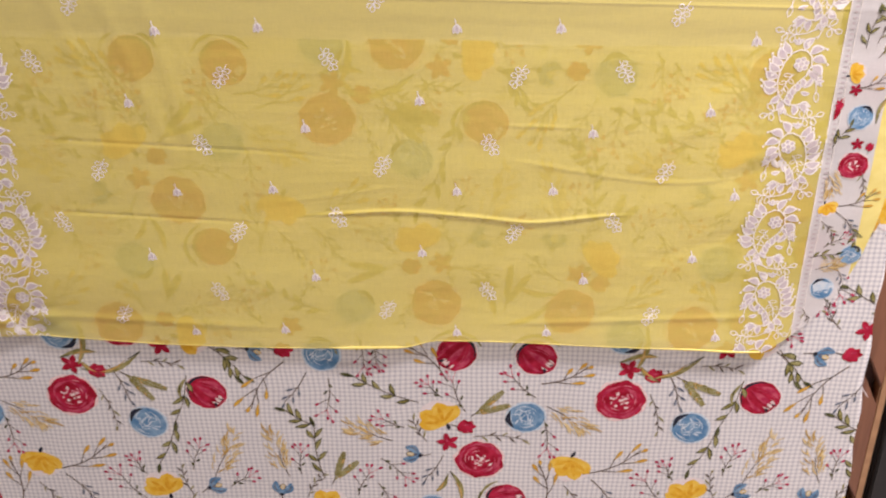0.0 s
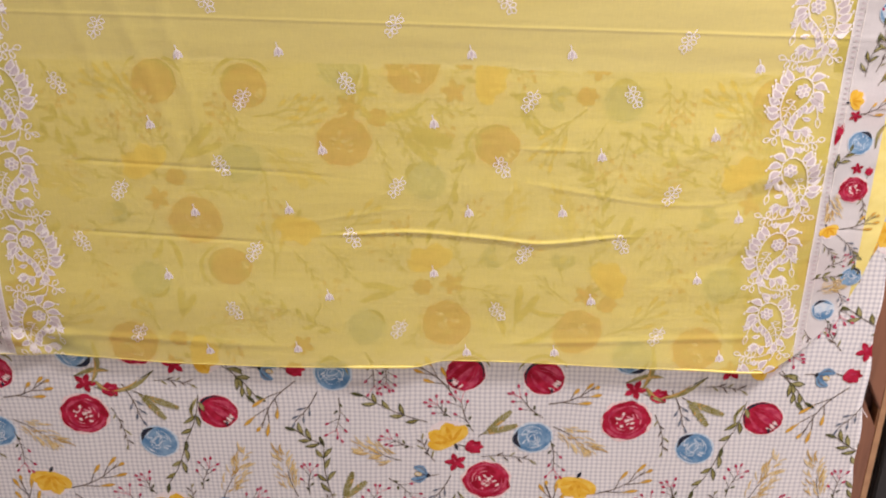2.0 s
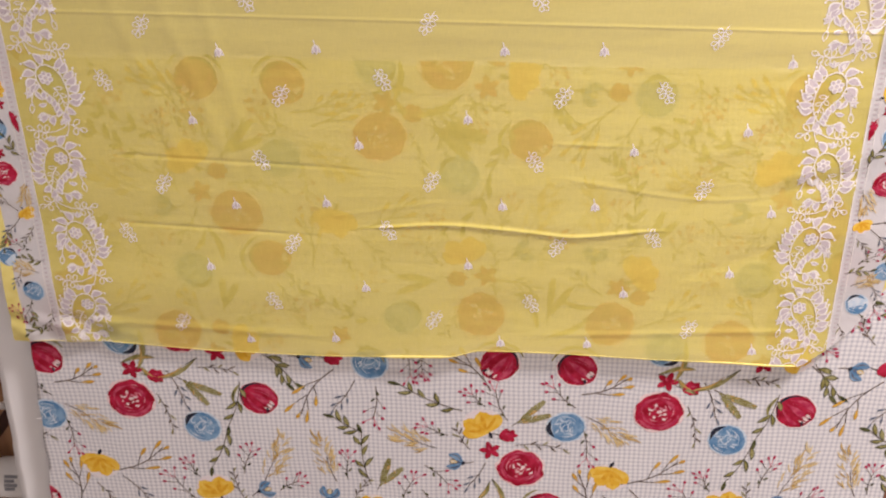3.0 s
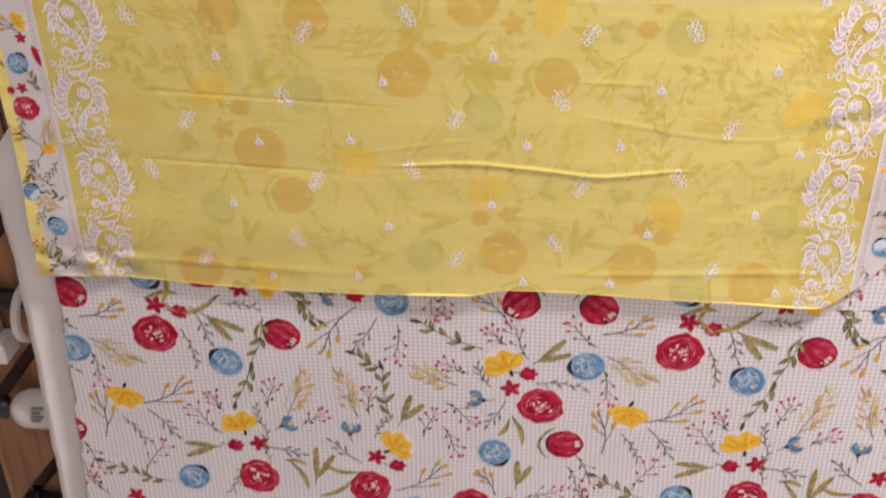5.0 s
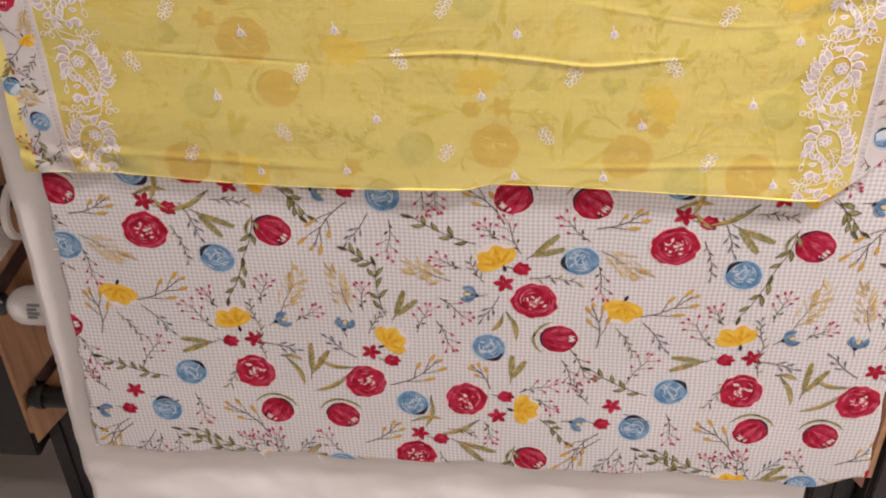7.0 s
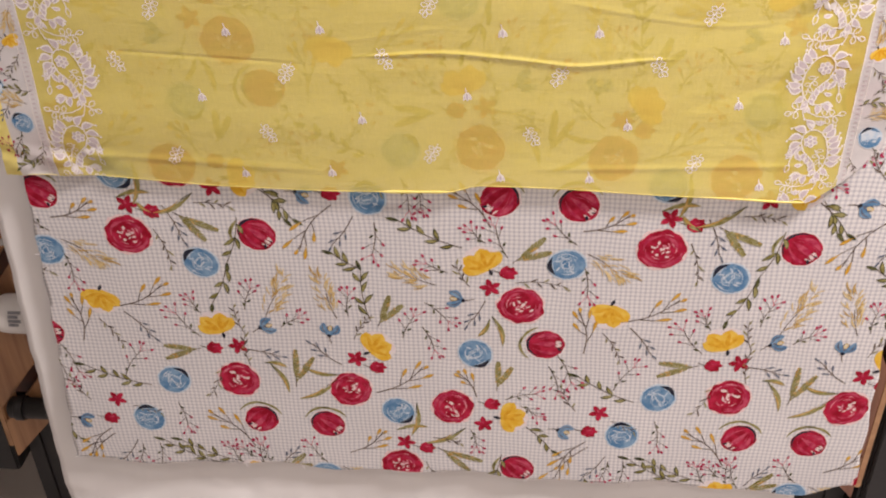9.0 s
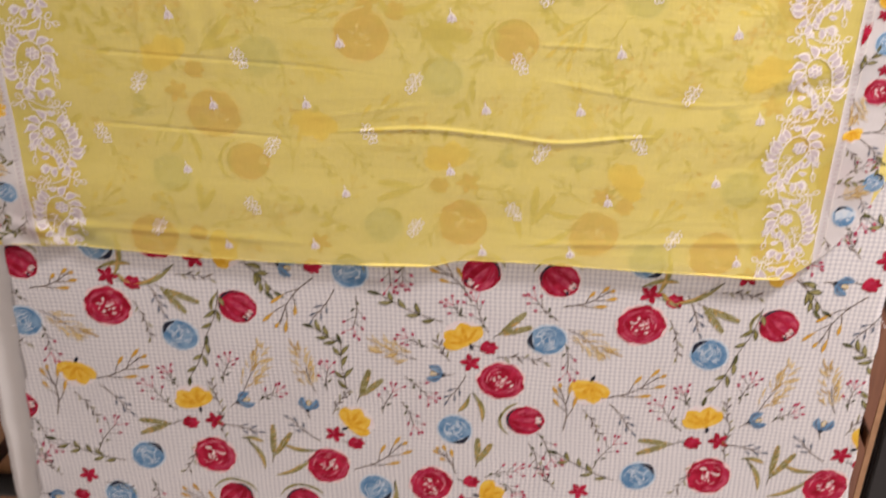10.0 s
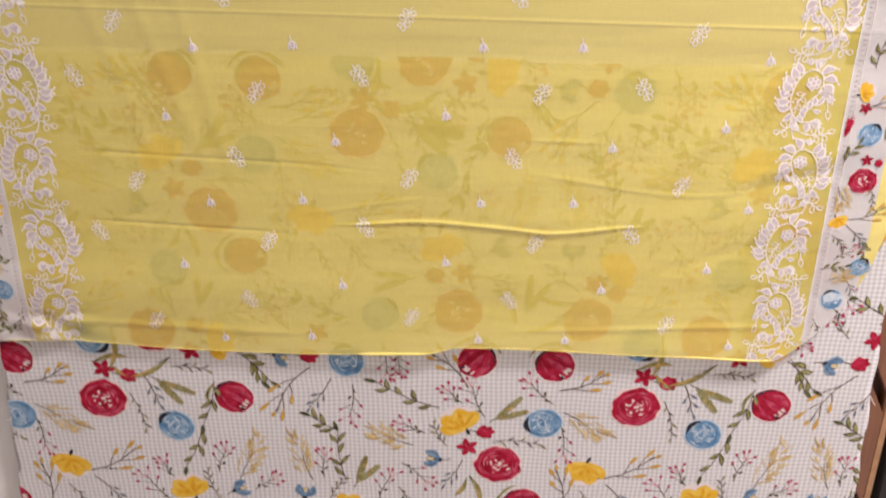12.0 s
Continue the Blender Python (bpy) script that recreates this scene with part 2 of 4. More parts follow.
def crease(u, z):
    """Folds pressed into the voile; height towards the viewer."""
    h = 0.0
    main = 1.001 + 0.0075 * math.exp(-((u - 0.005) / 0.07) ** 2) - 0.005 * math.exp(-((u - 0.15) / 0.04) ** 2) + 0.004 * step(0.18, 0.25, u)
    h += 0.0026 * ridge(z - main, 0.0017) * step(-0.10, -0.03, u) * step(0.27, 0.20, u)
    h -= 0.0009 * ridge(z - (0.9998 - 0.062 * (u + 0.265)), 0.0020) * step(-0.38, -0.33, u) * step(-0.12, -0.2, u)
    h -= 0.0008 * ridge(z - (1.0885 - 0.055 * (u + 0.338) - 0.05 * max(0.0, u + 0.12)), 0.0020) * step(-0.38, -0.32, u) * step(0.01, -0.2, u)
    h += 0.0005 * ridge(z - (1.0270 + 0.16 * (u + 0.056)), 0.003) * step(-0.14, -0.08, u) * step(0.02, -0.02, u)
    h += 0.0006 * ridge(z - (1.2395 - 0.024 * u), 0.0014)
    h += 0.0006 * ridge(z - (1.0678 - 0.18 * (u - 0.133) + 0.9 * max(0.0, u - 0.25) ** 2 + 0.5 * max(0.0, u - 0.22) * (u - 0.22)), 0.0026) * step(0.11, 0.17, u) * step(0.38, 0.33, u)
    h += 0.0006 * ridge(z - (1.1065 - 0.03 * (u - 0.13)), 0.0022) * step(0.11, 0.15, u) * step(0.23, 0.18, u)
    h += 0.0022 * ridge(z - (1.105 + 0.9 * (u - 0.31)), 0.016) * step(0.24, 0.3, u) * step(0.40, 0.36, u)
    h += 0.0013 * ridge(z - (0.875 - 0.06 * (u + 0.4)), 0.005) * step(-0.46, -0.4, u) * step(-0.1, -0.2, u)
    h += 0.0010 * ridge(z - 0.862 - 0.04 * u, 0.004) * step(0.05, 0.2, u) * step(0.43, 0.36, u)
    h -= 0.0014 * ridge(z - (1.030 + 0.30 * (u - 0.30)), 0.008) * step(0.33, 0.39, u) * step(0.47, 0.43, u)
    h += 0.0010 * ridge(z - (1.048 + 0.30 * (u - 0.30)), 0.008) * step(0.33, 0.39, u) * step(0.47, 0.43, u)
    h -= 0.0010 * ridge(z - (0.955 + 0.35 * (u - 0.30)), 0.008) * step(0.24, 0.30, u) * step(0.40, 0.36, u)
    for k, (u0, s) in enumerate(((-0.285, 0.32), (-0.335, 0.30), (-0.24, 0.20))):
        h += 0.0008 * ridge(u - (u0 + s * (1.26 - z)), 0.005) * step(1.02, 1.12, z)
    h += 0.0009 * wave(u * 0.5, z * 2.4, 13) + 0.00022 * wave(u * 0.5, z * 3, 40)
    crumple = step(-0.36, -0.42, u) * step(0.90, 0.86, z)
    h += crumple * 0.006 * wave(u, z * 2.4, 28)
    return h


def dupatta_place(u, z, lift=0.0):
    u = min(max(u, dupatta_left(z)), dupatta_right(z))
    z = max(z, dupatta_hem(u))
    y = -0.0085 - crease(u, z) - 0.050 * max(0.0, z - 1.19 + 0.022 * u) * step(1.18, 1.22, z) - 0.0008 * step(0.90, 0.83, z) - 0.0020 * step(0.90, 0.83, z) * step(-0.28, 0.0, u) * (1 - 0.5 * step(0.36, 0.44, u)) - 0.0045 * math.exp(-((z - 0.915) / 0.045) ** 2) * step(0.05, -0.30, u) - 0.003 * step(0.40, 0.52, u) * step(0.9, 1.0, z)
    return (u, y - lift, z)


def sheet_grid(name, place, u0, u1, z0, z1, nu, nz, material):
    verts = [place(u0 + (u1 - u0) * i / nu, z0 + (z1 - z0) * j / nz) for j in range(nz + 1) for i in range(nu + 1)]
    faces = []
    for j in range(nz):
        for i in range(nu):
            a = j * (nu + 1) + i
            q = (a, a + 1, a + nu + 2, a + nu + 1)
            pa, pb, pc, pd = (verts[k] for k in q)
            if abs((pc[0] - pa[0]) * (pd[2] - pb[2]) - (pc[2] - pa[2]) * (pd[0] - pb[0])) > 1e-9:
                faces.append(q)
    return mesh_object(name, verts, faces, [material], smooth=True)


# ---- printed shapes, flat, in metres ----
class Print:
    """Flat coloured shapes that are later laid on a cloth."""

    def __init__(self):
        self.shapes = []

    def add(self, pts, mat, layer):
        self.shapes.append((pts, mat, layer))

    def blob(self, x, y, rx, ry, mat, layer, turn=0.0, rough=0.05, n=20, rng=None):
        ph = rng.random() * 6.28 if rng else 0.0
        c, s = math.cos(turn), math.sin(turn)
        pts = []
        for k in range(n):
            a = 2 * math.pi * k / n
            r = 1 + rough * (0.45 * math.sin(3 * a + ph) + 0.5 * math.sin(5 * a + 2 * ph) + 0.65 * math.sin(9 * a + ph) + 0.3 * math.sin(13 * a + 3 * ph))
            px, py = rx * r * math.cos(a), ry * r * math.sin(a)
            pts.append((x + c * px - s * py, y + s * px + c * py))
        self.add(pts, mat, layer)

    def leaf(self, x0, y0, x1, y1, w, mat, layer, bend=0.0, n=6, fat=0.5, sharp=0.85):
        dx, dy = x1 - x0, y1 - y0
        left, right = [], []
        for k in range(n + 1):
            t = k / n
            half = w * (math.sin(math.pi * t ** (math.log(0.5) / math.log(fat)))) ** sharp if 0 < t < 1 else 0.0
            ox = bend * math.sin(math.pi * t)
            px, py = x0 + dx * t - dy * ox, y0 + dy * t + dx * ox
            length = math.hypot(dx, dy) or 1.0
            nx, ny = -dy / length, dx / length
            left.append((px + nx * half, py + ny * half))
            if 0 < k < n:
                right.append((px - nx * half, py - ny * half))
        self.add(left + right[::-1], mat, layer)

    def loop(self, x0, y0, x1, y1, w, stroke, mat, layer, bend=0.0, n=6, fat=0.5, sharp=0.85):
        """The bare outline of a leaf, open inside."""
        self.leaf(x0, y0, x1, y1, w, mat, layer, bend, n, fat, sharp)
        ring = self.shapes.pop()[0]
        self.line(ring + ring[:2], stroke, stroke, mat, layer)

    def line(self, pts, w0, w1, mat, layer):
        n = len(pts)
        up, low = [], []
        for k, (x, y) in enumerate(pts):
            ax, ay = pts[max(0, k - 1)]
            bx, by = pts[min(n - 1, k + 1)]
            length = math.hypot(bx - ax, by - ay) or 1.0
            nx, ny = -(by - ay) / length, (bx - ax) / length
            h = (w0 + (w1 - w0) * k / (n - 1)) / 2
            up.append((x + nx * h, y + ny * h))
            low.append((x - nx * h, y - ny * h))
        for k in range(n - 1):
            self.add([low[k], low[k + 1], up[k + 1], up[k]], mat, layer)

    def arc(self, x, y, r, a0, a1, w, mat, layer, n=7, squash=1.0):
        pts = []
        for k in range(n + 1):
            a = math.radians(a0 + (a1 - a0) * k / n)
            pts.append((x + r * math.cos(a), y + squash * r * math.sin(a)))
        half = n // 2
        self.line(pts[:half + 1], w * 0.25, w, mat, layer)
        self.line(pts[half:], w, w * 0.25, mat, layer)

    def moved(self, x, y, turn=0.0, size=1.0, flip=1):
        c, s = math.cos(turn) * size, math.sin(turn) * size
        out = Print()
        for pts, mat, layer in self.shapes:
            q = [(x + c * px * flip - s * py, y + s * px * flip + c * py) for px, py in pts]
            out.add(q if flip > 0 else q[::-1], mat, layer)
        return out

    def lay(self, name, place, mats, inside=None):
        """Lay the shapes on a cloth, cut off at its edges; returns an object or None."""
        verts, faces, index = [], [], []
        base, gap = (0.0002, 0.0001) if mats is EMBROIDERY else (0.0003, 0.0001)
        for pts, mat, layer in self.shapes:
            if inside and not any(inside(*p) for p in pts):
                continue
            ring = [place(px, py, base + gap * layer) for px, py in pts]
            area = sum(a[0] * b[2] - b[0] * a[2] for a, b in zip(ring, ring[1:] + ring[:1]))
            if abs(area) < 2e-8:
                continue
            n0 = len(verts)
            verts += ring
            faces.append(tuple(range(n0, n0 + len(ring))))
            index.append(mat)
        return mesh_object(name, verts, faces, mats, index) if faces else None


def rose(rng):
    p = Print()
    p.blob(0, 0, 0.0295, 0.0280, PALE, 0, rough=0.05, n=30, rng=rng)
    p.blob(0, 0, 0.0275, 0.0260, RED, 1, rough=0.045, n=44, rng=rng)
    for k in range(9):
        a = rng.uniform(0, 360)
        p.arc(rng.uniform(-0.002, 0.002), 0, rng.uniform(0.017, 0.0245), a, a + rng.uniform(40, 95), rng.uniform(0.002, 0.0048), ROSE, 2, squash=0.94)
    p.arc(0, 0, 0.0245, 190, 330, 0.005, ROSE, 2, squash=0.94)
    for k in range(5):
        a = rng.uniform(0, 360)
        p.arc(0, 0, rng.uniform(0.012, 0.022), a, a + rng.uniform(25, 50), 0.0016, PINK, 3, squash=0.94)
    for k in range(5):
        a = rng.uniform(0, 360)
        p.arc(0, 0, rng.uniform(0.010, 0.021), a, a + rng.uniform(30, 70), rng.uniform(0.0012, 0.0024), RED, 3, squash=0.94)
    for k in range(18):
        a, r = rng.uniform(0, 6.28), rng.uniform(0.002, 0.0125)
        x, y = r * math.cos(a) * 1.1, r * math.sin(a)
        p.leaf(x, y, x + rng.uniform(-0.006, 0.006), y + rng.uniform(-0.006, 0.006), rng.uniform(0.0009, 0.0022), PALE if k % 4 else PINK, 4, n=4)
    return p


def tulip(rng):
    """A closed bloom; base at -x, the paler mouth of the petals at +x."""
    p = Print()
    p.blob(0, 0, 0.0252, 0.0240, HALO, 0, rough=0.03, n=24, rng=rng)
    p.blob(0, 0, 0.0235, 0.0218, RED, 1, rough=0.025, n=32, rng=rng)
    p.arc(0, 0, 0.0218, 115, 245, 0.0034, NAVY, 2, squash=0.92)
    for bend, y, w in ((0.34, 0.012, 0.0034), (0.02, 0.001, 0.0040), (-0.30, -0.011, 0.0028)):
        p.leaf(-0.016, y * 0.5, 0.018, y, w, ROSE, 2, bend=bend * 0.5, fat=0.6, sharp=0.9, n=8)
    for y0, y1, bend in ((0.004, 0.009, 0.12), (-0.002, -0.003, -0.02), (-0.008, -0.013, -0.16)):
        p.leaf(-0.013, y0, 0.018, y1, 0.0006, ROSE if y0 > 0 else RED, 4, bend=bend, n=6)
    for k in range(5):
        y = rng.uniform(-0.008, 0.008)
        p.leaf(0.012, y, 0.0205, y * 0.8 + rng.uniform(-0.002, 0.002), 0.0013, PALE, 5, n=4)
    p.leaf(0.015, -0.004, 0.0205, -0.0095, 0.0016, NAVY, 6, n=4)
    p.leaf(0.0165, 0.002, 0.0215, 0.0045, 0.0010, NAVY, 6, n=4)
    return p


def blue_bloom(rng):
    p = Print()
    p.blob(0, 0, 0.0238, 0.0222, SKY, 0, rough=0.02, n=24, rng=rng)
    p.blob(0, 0, 0.0218, 0.0200, BLUE, 1, rough=0.02, n=26, rng=rng)
    for r, a0, a1, x in ((0.015, -70, 60, -0.008), (0.013, 110, 250, 0.010), (0.010, -60, 70, -0.012), (0.017, 60, 130, 0.0), (0.016, 200, 300, 0.002), (0.009, 140, 220, 0.014), (0.006, 0, 200, 0.0), (0.018, -30, 25, -0.001), (0.012, 100, 160, 0.004), (0.011, 250, 330, -0.004)):
        p.arc(x, rng.uniform(-0.002, 0.002), r, a0, a1, 0.0013, SKY, 2, squash=0.9)
    for k in range(6):
        a = rng.uniform(0, 360)
        p.arc(rng.uniform(-0.006, 0.006), rng.uniform(-0.006, 0.006), rng.uniform(0.006, 0.012), a, a + rng.uniform(50, 110), 0.0011, SKY, 2, squash=0.9)
    for k in range(4):
        a = rng.uniform(0, 6.28)
        p.leaf(0.008 * math.cos(a), 0.008 * math.sin(a), 0.016 * math.cos(a + 0.4), 0.015 * math.sin(a + 0.4), 0.0011, SKY, 2, n=4)
    p.leaf(0.0155, -0.0135, 0.0155, 0.0125, 0.0030, NAVY, 3, bend=-0.2)
    return p


def yellow_bloom(rng):
    """Its stalk points along +x."""
    p = Print()
    p.blob(-0.001, 0, 0.0190, 0.0225, HALO, 0, rough=0.06, n=22, rng=rng)
    p.blob(0.003, 0, 0.0125, 0.0190, GOLD, 1, rough=0.05, n=24, rng=rng)
    for ang, l, w in ((-0.95, 0.030, 0.0085), (-0.35, 0.033, 0.0095), (0.30, 0.031, 0.0100), (0.95, 0.029, 0.0080)):
        ang += rng.uniform(-0.12, 0.12)
        p.leaf(0.015, 0, 0.015 - l * math.cos(ang), l * math.sin(ang), w, GOLD, 1, fat=0.62, sharp=0.6, n=8)
        p.leaf(0.011, 0, 0.013 - 0.8 * l * math.cos(ang), 0.8 * l * math.sin(ang), w * 0.28, AMBER, 2, fat=0.5)
    p.leaf(0.014, 0.002, 0.024, -0.001, 0.0022, NAVY, 3, n=4)
    return p


def star(rng, r=0.0135, petals=5):
    p = Print()
    t0 = rng.uniform(0, 6.28)
    for k in range(petals):
        a = t0 + 2 * math.pi * k / petals
        p.leaf(-0.001 * math.cos(a), -0.001 * math.sin(a), r * math.cos(a), r * math.sin(a), r * 0.27, RED, 1, fat=0.55)
    p.blob(0, 0, r * 0.36, r * 0.36, RED, 2, n=10)
    p.leaf(0, 0, -r * 0.2, r * 0.4, r * 0.1, ROSE, 3, n=4)
    return p


def budlet(rng, r=0.0105):
    """A ragged bud in one outline, with toothed petals towards +x."""
    p = Print()
    ring = []
    for k in range(30):
        a = 2 * math.pi * k / 30
        tooth = 0.16 * math.cos(7 * a) * (0.5 + 0.5 * math.cos(a)) + 0.05 * math.sin(4 * a + rng.uniform(-0.3, 0.3))
        ring.append((r * (0.92 + tooth) * math.cos(a), r * (0.84 + tooth) * math.sin(a)))
    p.add(ring, RED, 1)
    p.line([(-r * 0.8, 0), (-r * 1.7, r * 0.3)], 0.0012, 0.0008, STEM, 1)
    p.leaf(-0.003, 0.002, 0.005, 0.003, 0.0012, ROSE, 3, n=4)
    return p


def bluebell(rng):
    """A small cup of three petals that opens along +x."""
    p = Print()
    p.blob(-0.0035, 0, 0.0050, 0.0058, BLUE, 1, n=16, rng=rng, rough=0.03)
    for sign in (1, -1):
        p.leaf(-0.0075, sign * 0.0010, 0.0095, sign * 0.0085, 0.0042, BLUE, 2, bend=sign * 0.16, fat=0.55, sharp=0.7, n=8)
        p.leaf(-0.0060, sign * 0.0020, 0.0080, sign * 0.0088, 0.0011, SLATE, 3, bend=sign * 0.20, n=5)
    p.leaf(-0.0060, 0, 0.0070, 0, 0.0042, SLATE, 1, fat=0.6, sharp=0.7, n=8)
    p.blob(0.0025, 0, 0.0040, 0.0026, STRAW, 4, n=10, rng=rng, rough=0.08)
    p.leaf(0.0, 0.0005, 0.0055, -0.0005, 0.0006, SKY, 5, n=4)
    p.leaf(-0.0085, 0.003, -0.0085, -0.003, 0.0022, NAVY, 4, n=4)
    p.line([(-0.009, 0), (-0.014, -0.0012), (-0.020, -0.004)], 0.0012, 0.0007, STEM, 1)
    return p


def along(length, bow):
    return [(length * k / 8, bow * length * math.sin(math.pi * k / 8)) for k in range(9)]


def berry_sprig(rng, length):
    p = Print()
    s = 0.010 + 0.10 * length
    p.line(along(length * 0.85, 0.06), 0.0011, 0.0008, STEM, 1)
    for k, (t, a) in enumerate(((0.35, 1), (0.55, -1), (0.72, 1), (0.88, -1), (0.85, 0.15), (0.9, 0.75))):
        x0, y0 = length * t * 0.9, 0.06 * length * math.sin(math.pi * t)
        ang = a * rng.uniform(0.55, 0.95)
        l = s * rng.uniform(0.7, 1.05)
        x1, y1 = x0 + l * math.cos(ang), y0 + l * math.sin(ang)
        p.line([(x0, y0), (x1, y1)], 0.0007, 0.0006, PINK if k > 2 else STEM, 1)
        p.leaf(x1 - 0.0012 * math.cos(ang), y1 - 0.0012 * math.sin(ang), x1 + 0.0052 * math.cos(ang), y1 + 0.0052 * math.sin(ang), 0.0017, BERRY, 2, n=5)
    for t, a in ((0.12, 1), (0.3, -1)):
        p.leaf(length * t, 0.01 * length, length * t + 0.006, 0.01 * length + a * 0.005, 0.0014, DARKGREEN, 2, n=4)
    return p


def twig(rng, length):
    p = Print()
    p.line(along(length * 0.9, -0.10), 0.0015, 0.0010, STEM, 1)
    for t, a, l in ((0.28, -0.55, 0.50), (0.42, 0.75, 0.34), (0.62, -0.35, 0.42), (0.66, 0.62, 0.40), (0.88, 0.05, 0.20)):
        x0, y0 = length * t * 0.9, -0.10 * length * math.sin(math.pi * t)
        l = l * length * rng.uniform(0.9, 1.1)
        xm, ym = x0 + 0.5 * l * math.cos(a), y0 + 0.5 * l * math.sin(a)
        x1, y1 = x0 + l * math.cos(a * 0.8), y0 + l * math.sin(a * 0.8)
        p.line([(x0, y0), (xm, ym)], 0.0011, 0.0010, STEM, 1)
        p.leaf(xm - 0.002 * math.cos(a), ym - 0.002 * math.sin(a), x1, y1, 0.0026, OCHRE, 2, fat=0.65)
        p.leaf(xm, ym, x1, y1, 0.0010, AMBER, 3, fat=0.7)
    return p


def fern(rng, length):
    """Two feathered fronds from one stalk."""
    p = Print()
    p.line([(0, 0), (length * 0.3, 0.002)], 0.0011, 0.001, STEM, 1)
    for a, l in ((0.15, 1.0), (-0.27, 0.92)):
        x0, y0 = length * 0.15, 0.0
        ex, ey = length * l * math.cos(a), length * l * math.sin(a)
        n = max(8, int(length * l / 0.0042))
        p.line([(x0, y0), (ex, ey)], 0.0014, 0.0008, OLIVE, 2)
        for k in range(n):
            t = 0.14 + 0.86 * k / n
            cx, cy = x0 + (ex - x0) * t, y0 + (ey - y0) * t
            w = 0.0062 * math.sin(math.pi * (0.2 + 0.72 * k / n)) + 0.0012
            for side in (1, -1):
                aa = a + side * rng.uniform(0.62, 0.85)
                p.leaf(cx, cy, cx + w * math.cos(aa), cy + w * math.sin(aa), 0.0012, OLIVE if rng.random() < 0.8 else OCHRE, 1 if side > 0 else 3, n=4)
    return p


def long_leaf(rng, length):
    p = Print()
    p.leaf(0, 0, length, 0, 0.0034, OLIVE, 1, bend=0.10, fat=0.6)
    p.leaf(length * 0.3, 0, length * 0.95, 0, 0.0014, OCHRE, 2, bend=0.10, fat=0.6)
    p.line([(0, 0), (length * 0.3, 0.022 * length)], 0.0014, 0.0008, DARKGREEN, 3)
    return p


def vine(rng, length):
    p = Print()
    p.line(along(length, 0.05), 0.0011, 0.0009, STEM, 1)
    n = max(3, int(length / 0.019))
    for k in range(n):
        t = 0.12 + 0.85 * k / n
        x0, y0 = length * t, 0.05 * length * math.sin(math.pi * t)
        for side in ((1, -1) if k % 2 else (-1,) if k % 4 else (1,)):
            a = side * rng.uniform(0.45, 0.85)
            l = rng.uniform(0.016, 0.022)
            x1, y1 = x0 + l * math.cos(a), y0 + l * math.sin(a)
            p.leaf(x0, y0, x1, y1, 0.0030, DARKGREEN, 2, fat=0.5, sharp=1.1, bend=0.06)
            p.leaf(x0 + 0.12 * (x1 - x0), y0 + 0.12 * (y1 - y0), x0 + 0.86 * (x1 - x0), y0 + 0.86 * (y1 - y0), rng.uniform(0.0014, 0.0023), OLIVE, 3, n=5, bend=0.06)
    p.leaf(length * 0.96, 0, length * 1.0 + 0.014, 0.004, 0.0026, DARKGREEN, 2)
    return p


def wheat(rng, length):
    p = Print()
    p.line(along(length * 0.5, 0.04), 0.0011, 0.0008, STEM, 1)
    for k in range(38):
        t = rng.uniform(0.12, 0.85)
        x0, y0 = length * t, rng.uniform(-0.011, 0.011) * math.sin(math.pi * (0.25 + 0.7 * t))
        a = math.copysign(rng.uniform(0.10, 0.70), y0)
        l = rng.uniform(0.011, 0.021)
        p.leaf(x0, y0, x0 + l * math.cos(a), y0 + l * math.sin(a), rng.uniform(0.0006, 0.0012), STRAW if k % 4 else OCHRE, 1 + k % 3, n=4, bend=0.1)
    for k in range(5):
        t = rng.uniform(0.3, 0.8)
        p.leaf(length * t, rng.uniform(-0.005, 0.005), length * t + 0.012, rng.uniform(-0.008, 0.008), 0.0008, OCHRE, 3, n=4)
    return p


def spray(rng, length):
    p = Print()
    p.line(along(length, 0.07), 0.0010, 0.0006, STEM, 1)
    for k in range(7):
        t = 0.15 + 0.12 * k
        a = (1 if k % 2 else -1) * rng.uniform(0.45, 0.8)
        l = rng.uniform(0.008, 0.014)
        x0, y0 = length * t, 0.07 * length * math.sin(math.pi * t)
        p.leaf(x0, y0, x0 + l * math.cos(a), y0 + l * math.sin(a), 0.0010, STEM if k % 3 else OLIVE, 2, n=4)
    return p


def blue_twig(rng, length):
    p = Print()
    p.line(along(length, 0.05), 0.0013, 0.0008, STEM, 1)
    for k, (t, a) in enumerate(((0.45, 0.6), (0.5, -0.7), (0.7, 0.55), (0.75, -0.5), (0.95, 0.1))):
        l = 0.012
        x0, y0 = length * t, 0.05 * length * math.sin(math.pi * t)
        p.line([(x0, y0), (x0 + 0.6 * l * math.cos(a), y0 + 0.6 * l * math.sin(a))], 0.0008, 0.0008, STEM, 1)
        p.leaf(x0 + 0.4 * l * math.cos(a), y0 + 0.4 * l * math.sin(a), x0 + 1.3 * l * math.cos(a), y0 + 1.3 * l * math.sin(a), 0.0014, SLATE, 2, n=5)
    return p


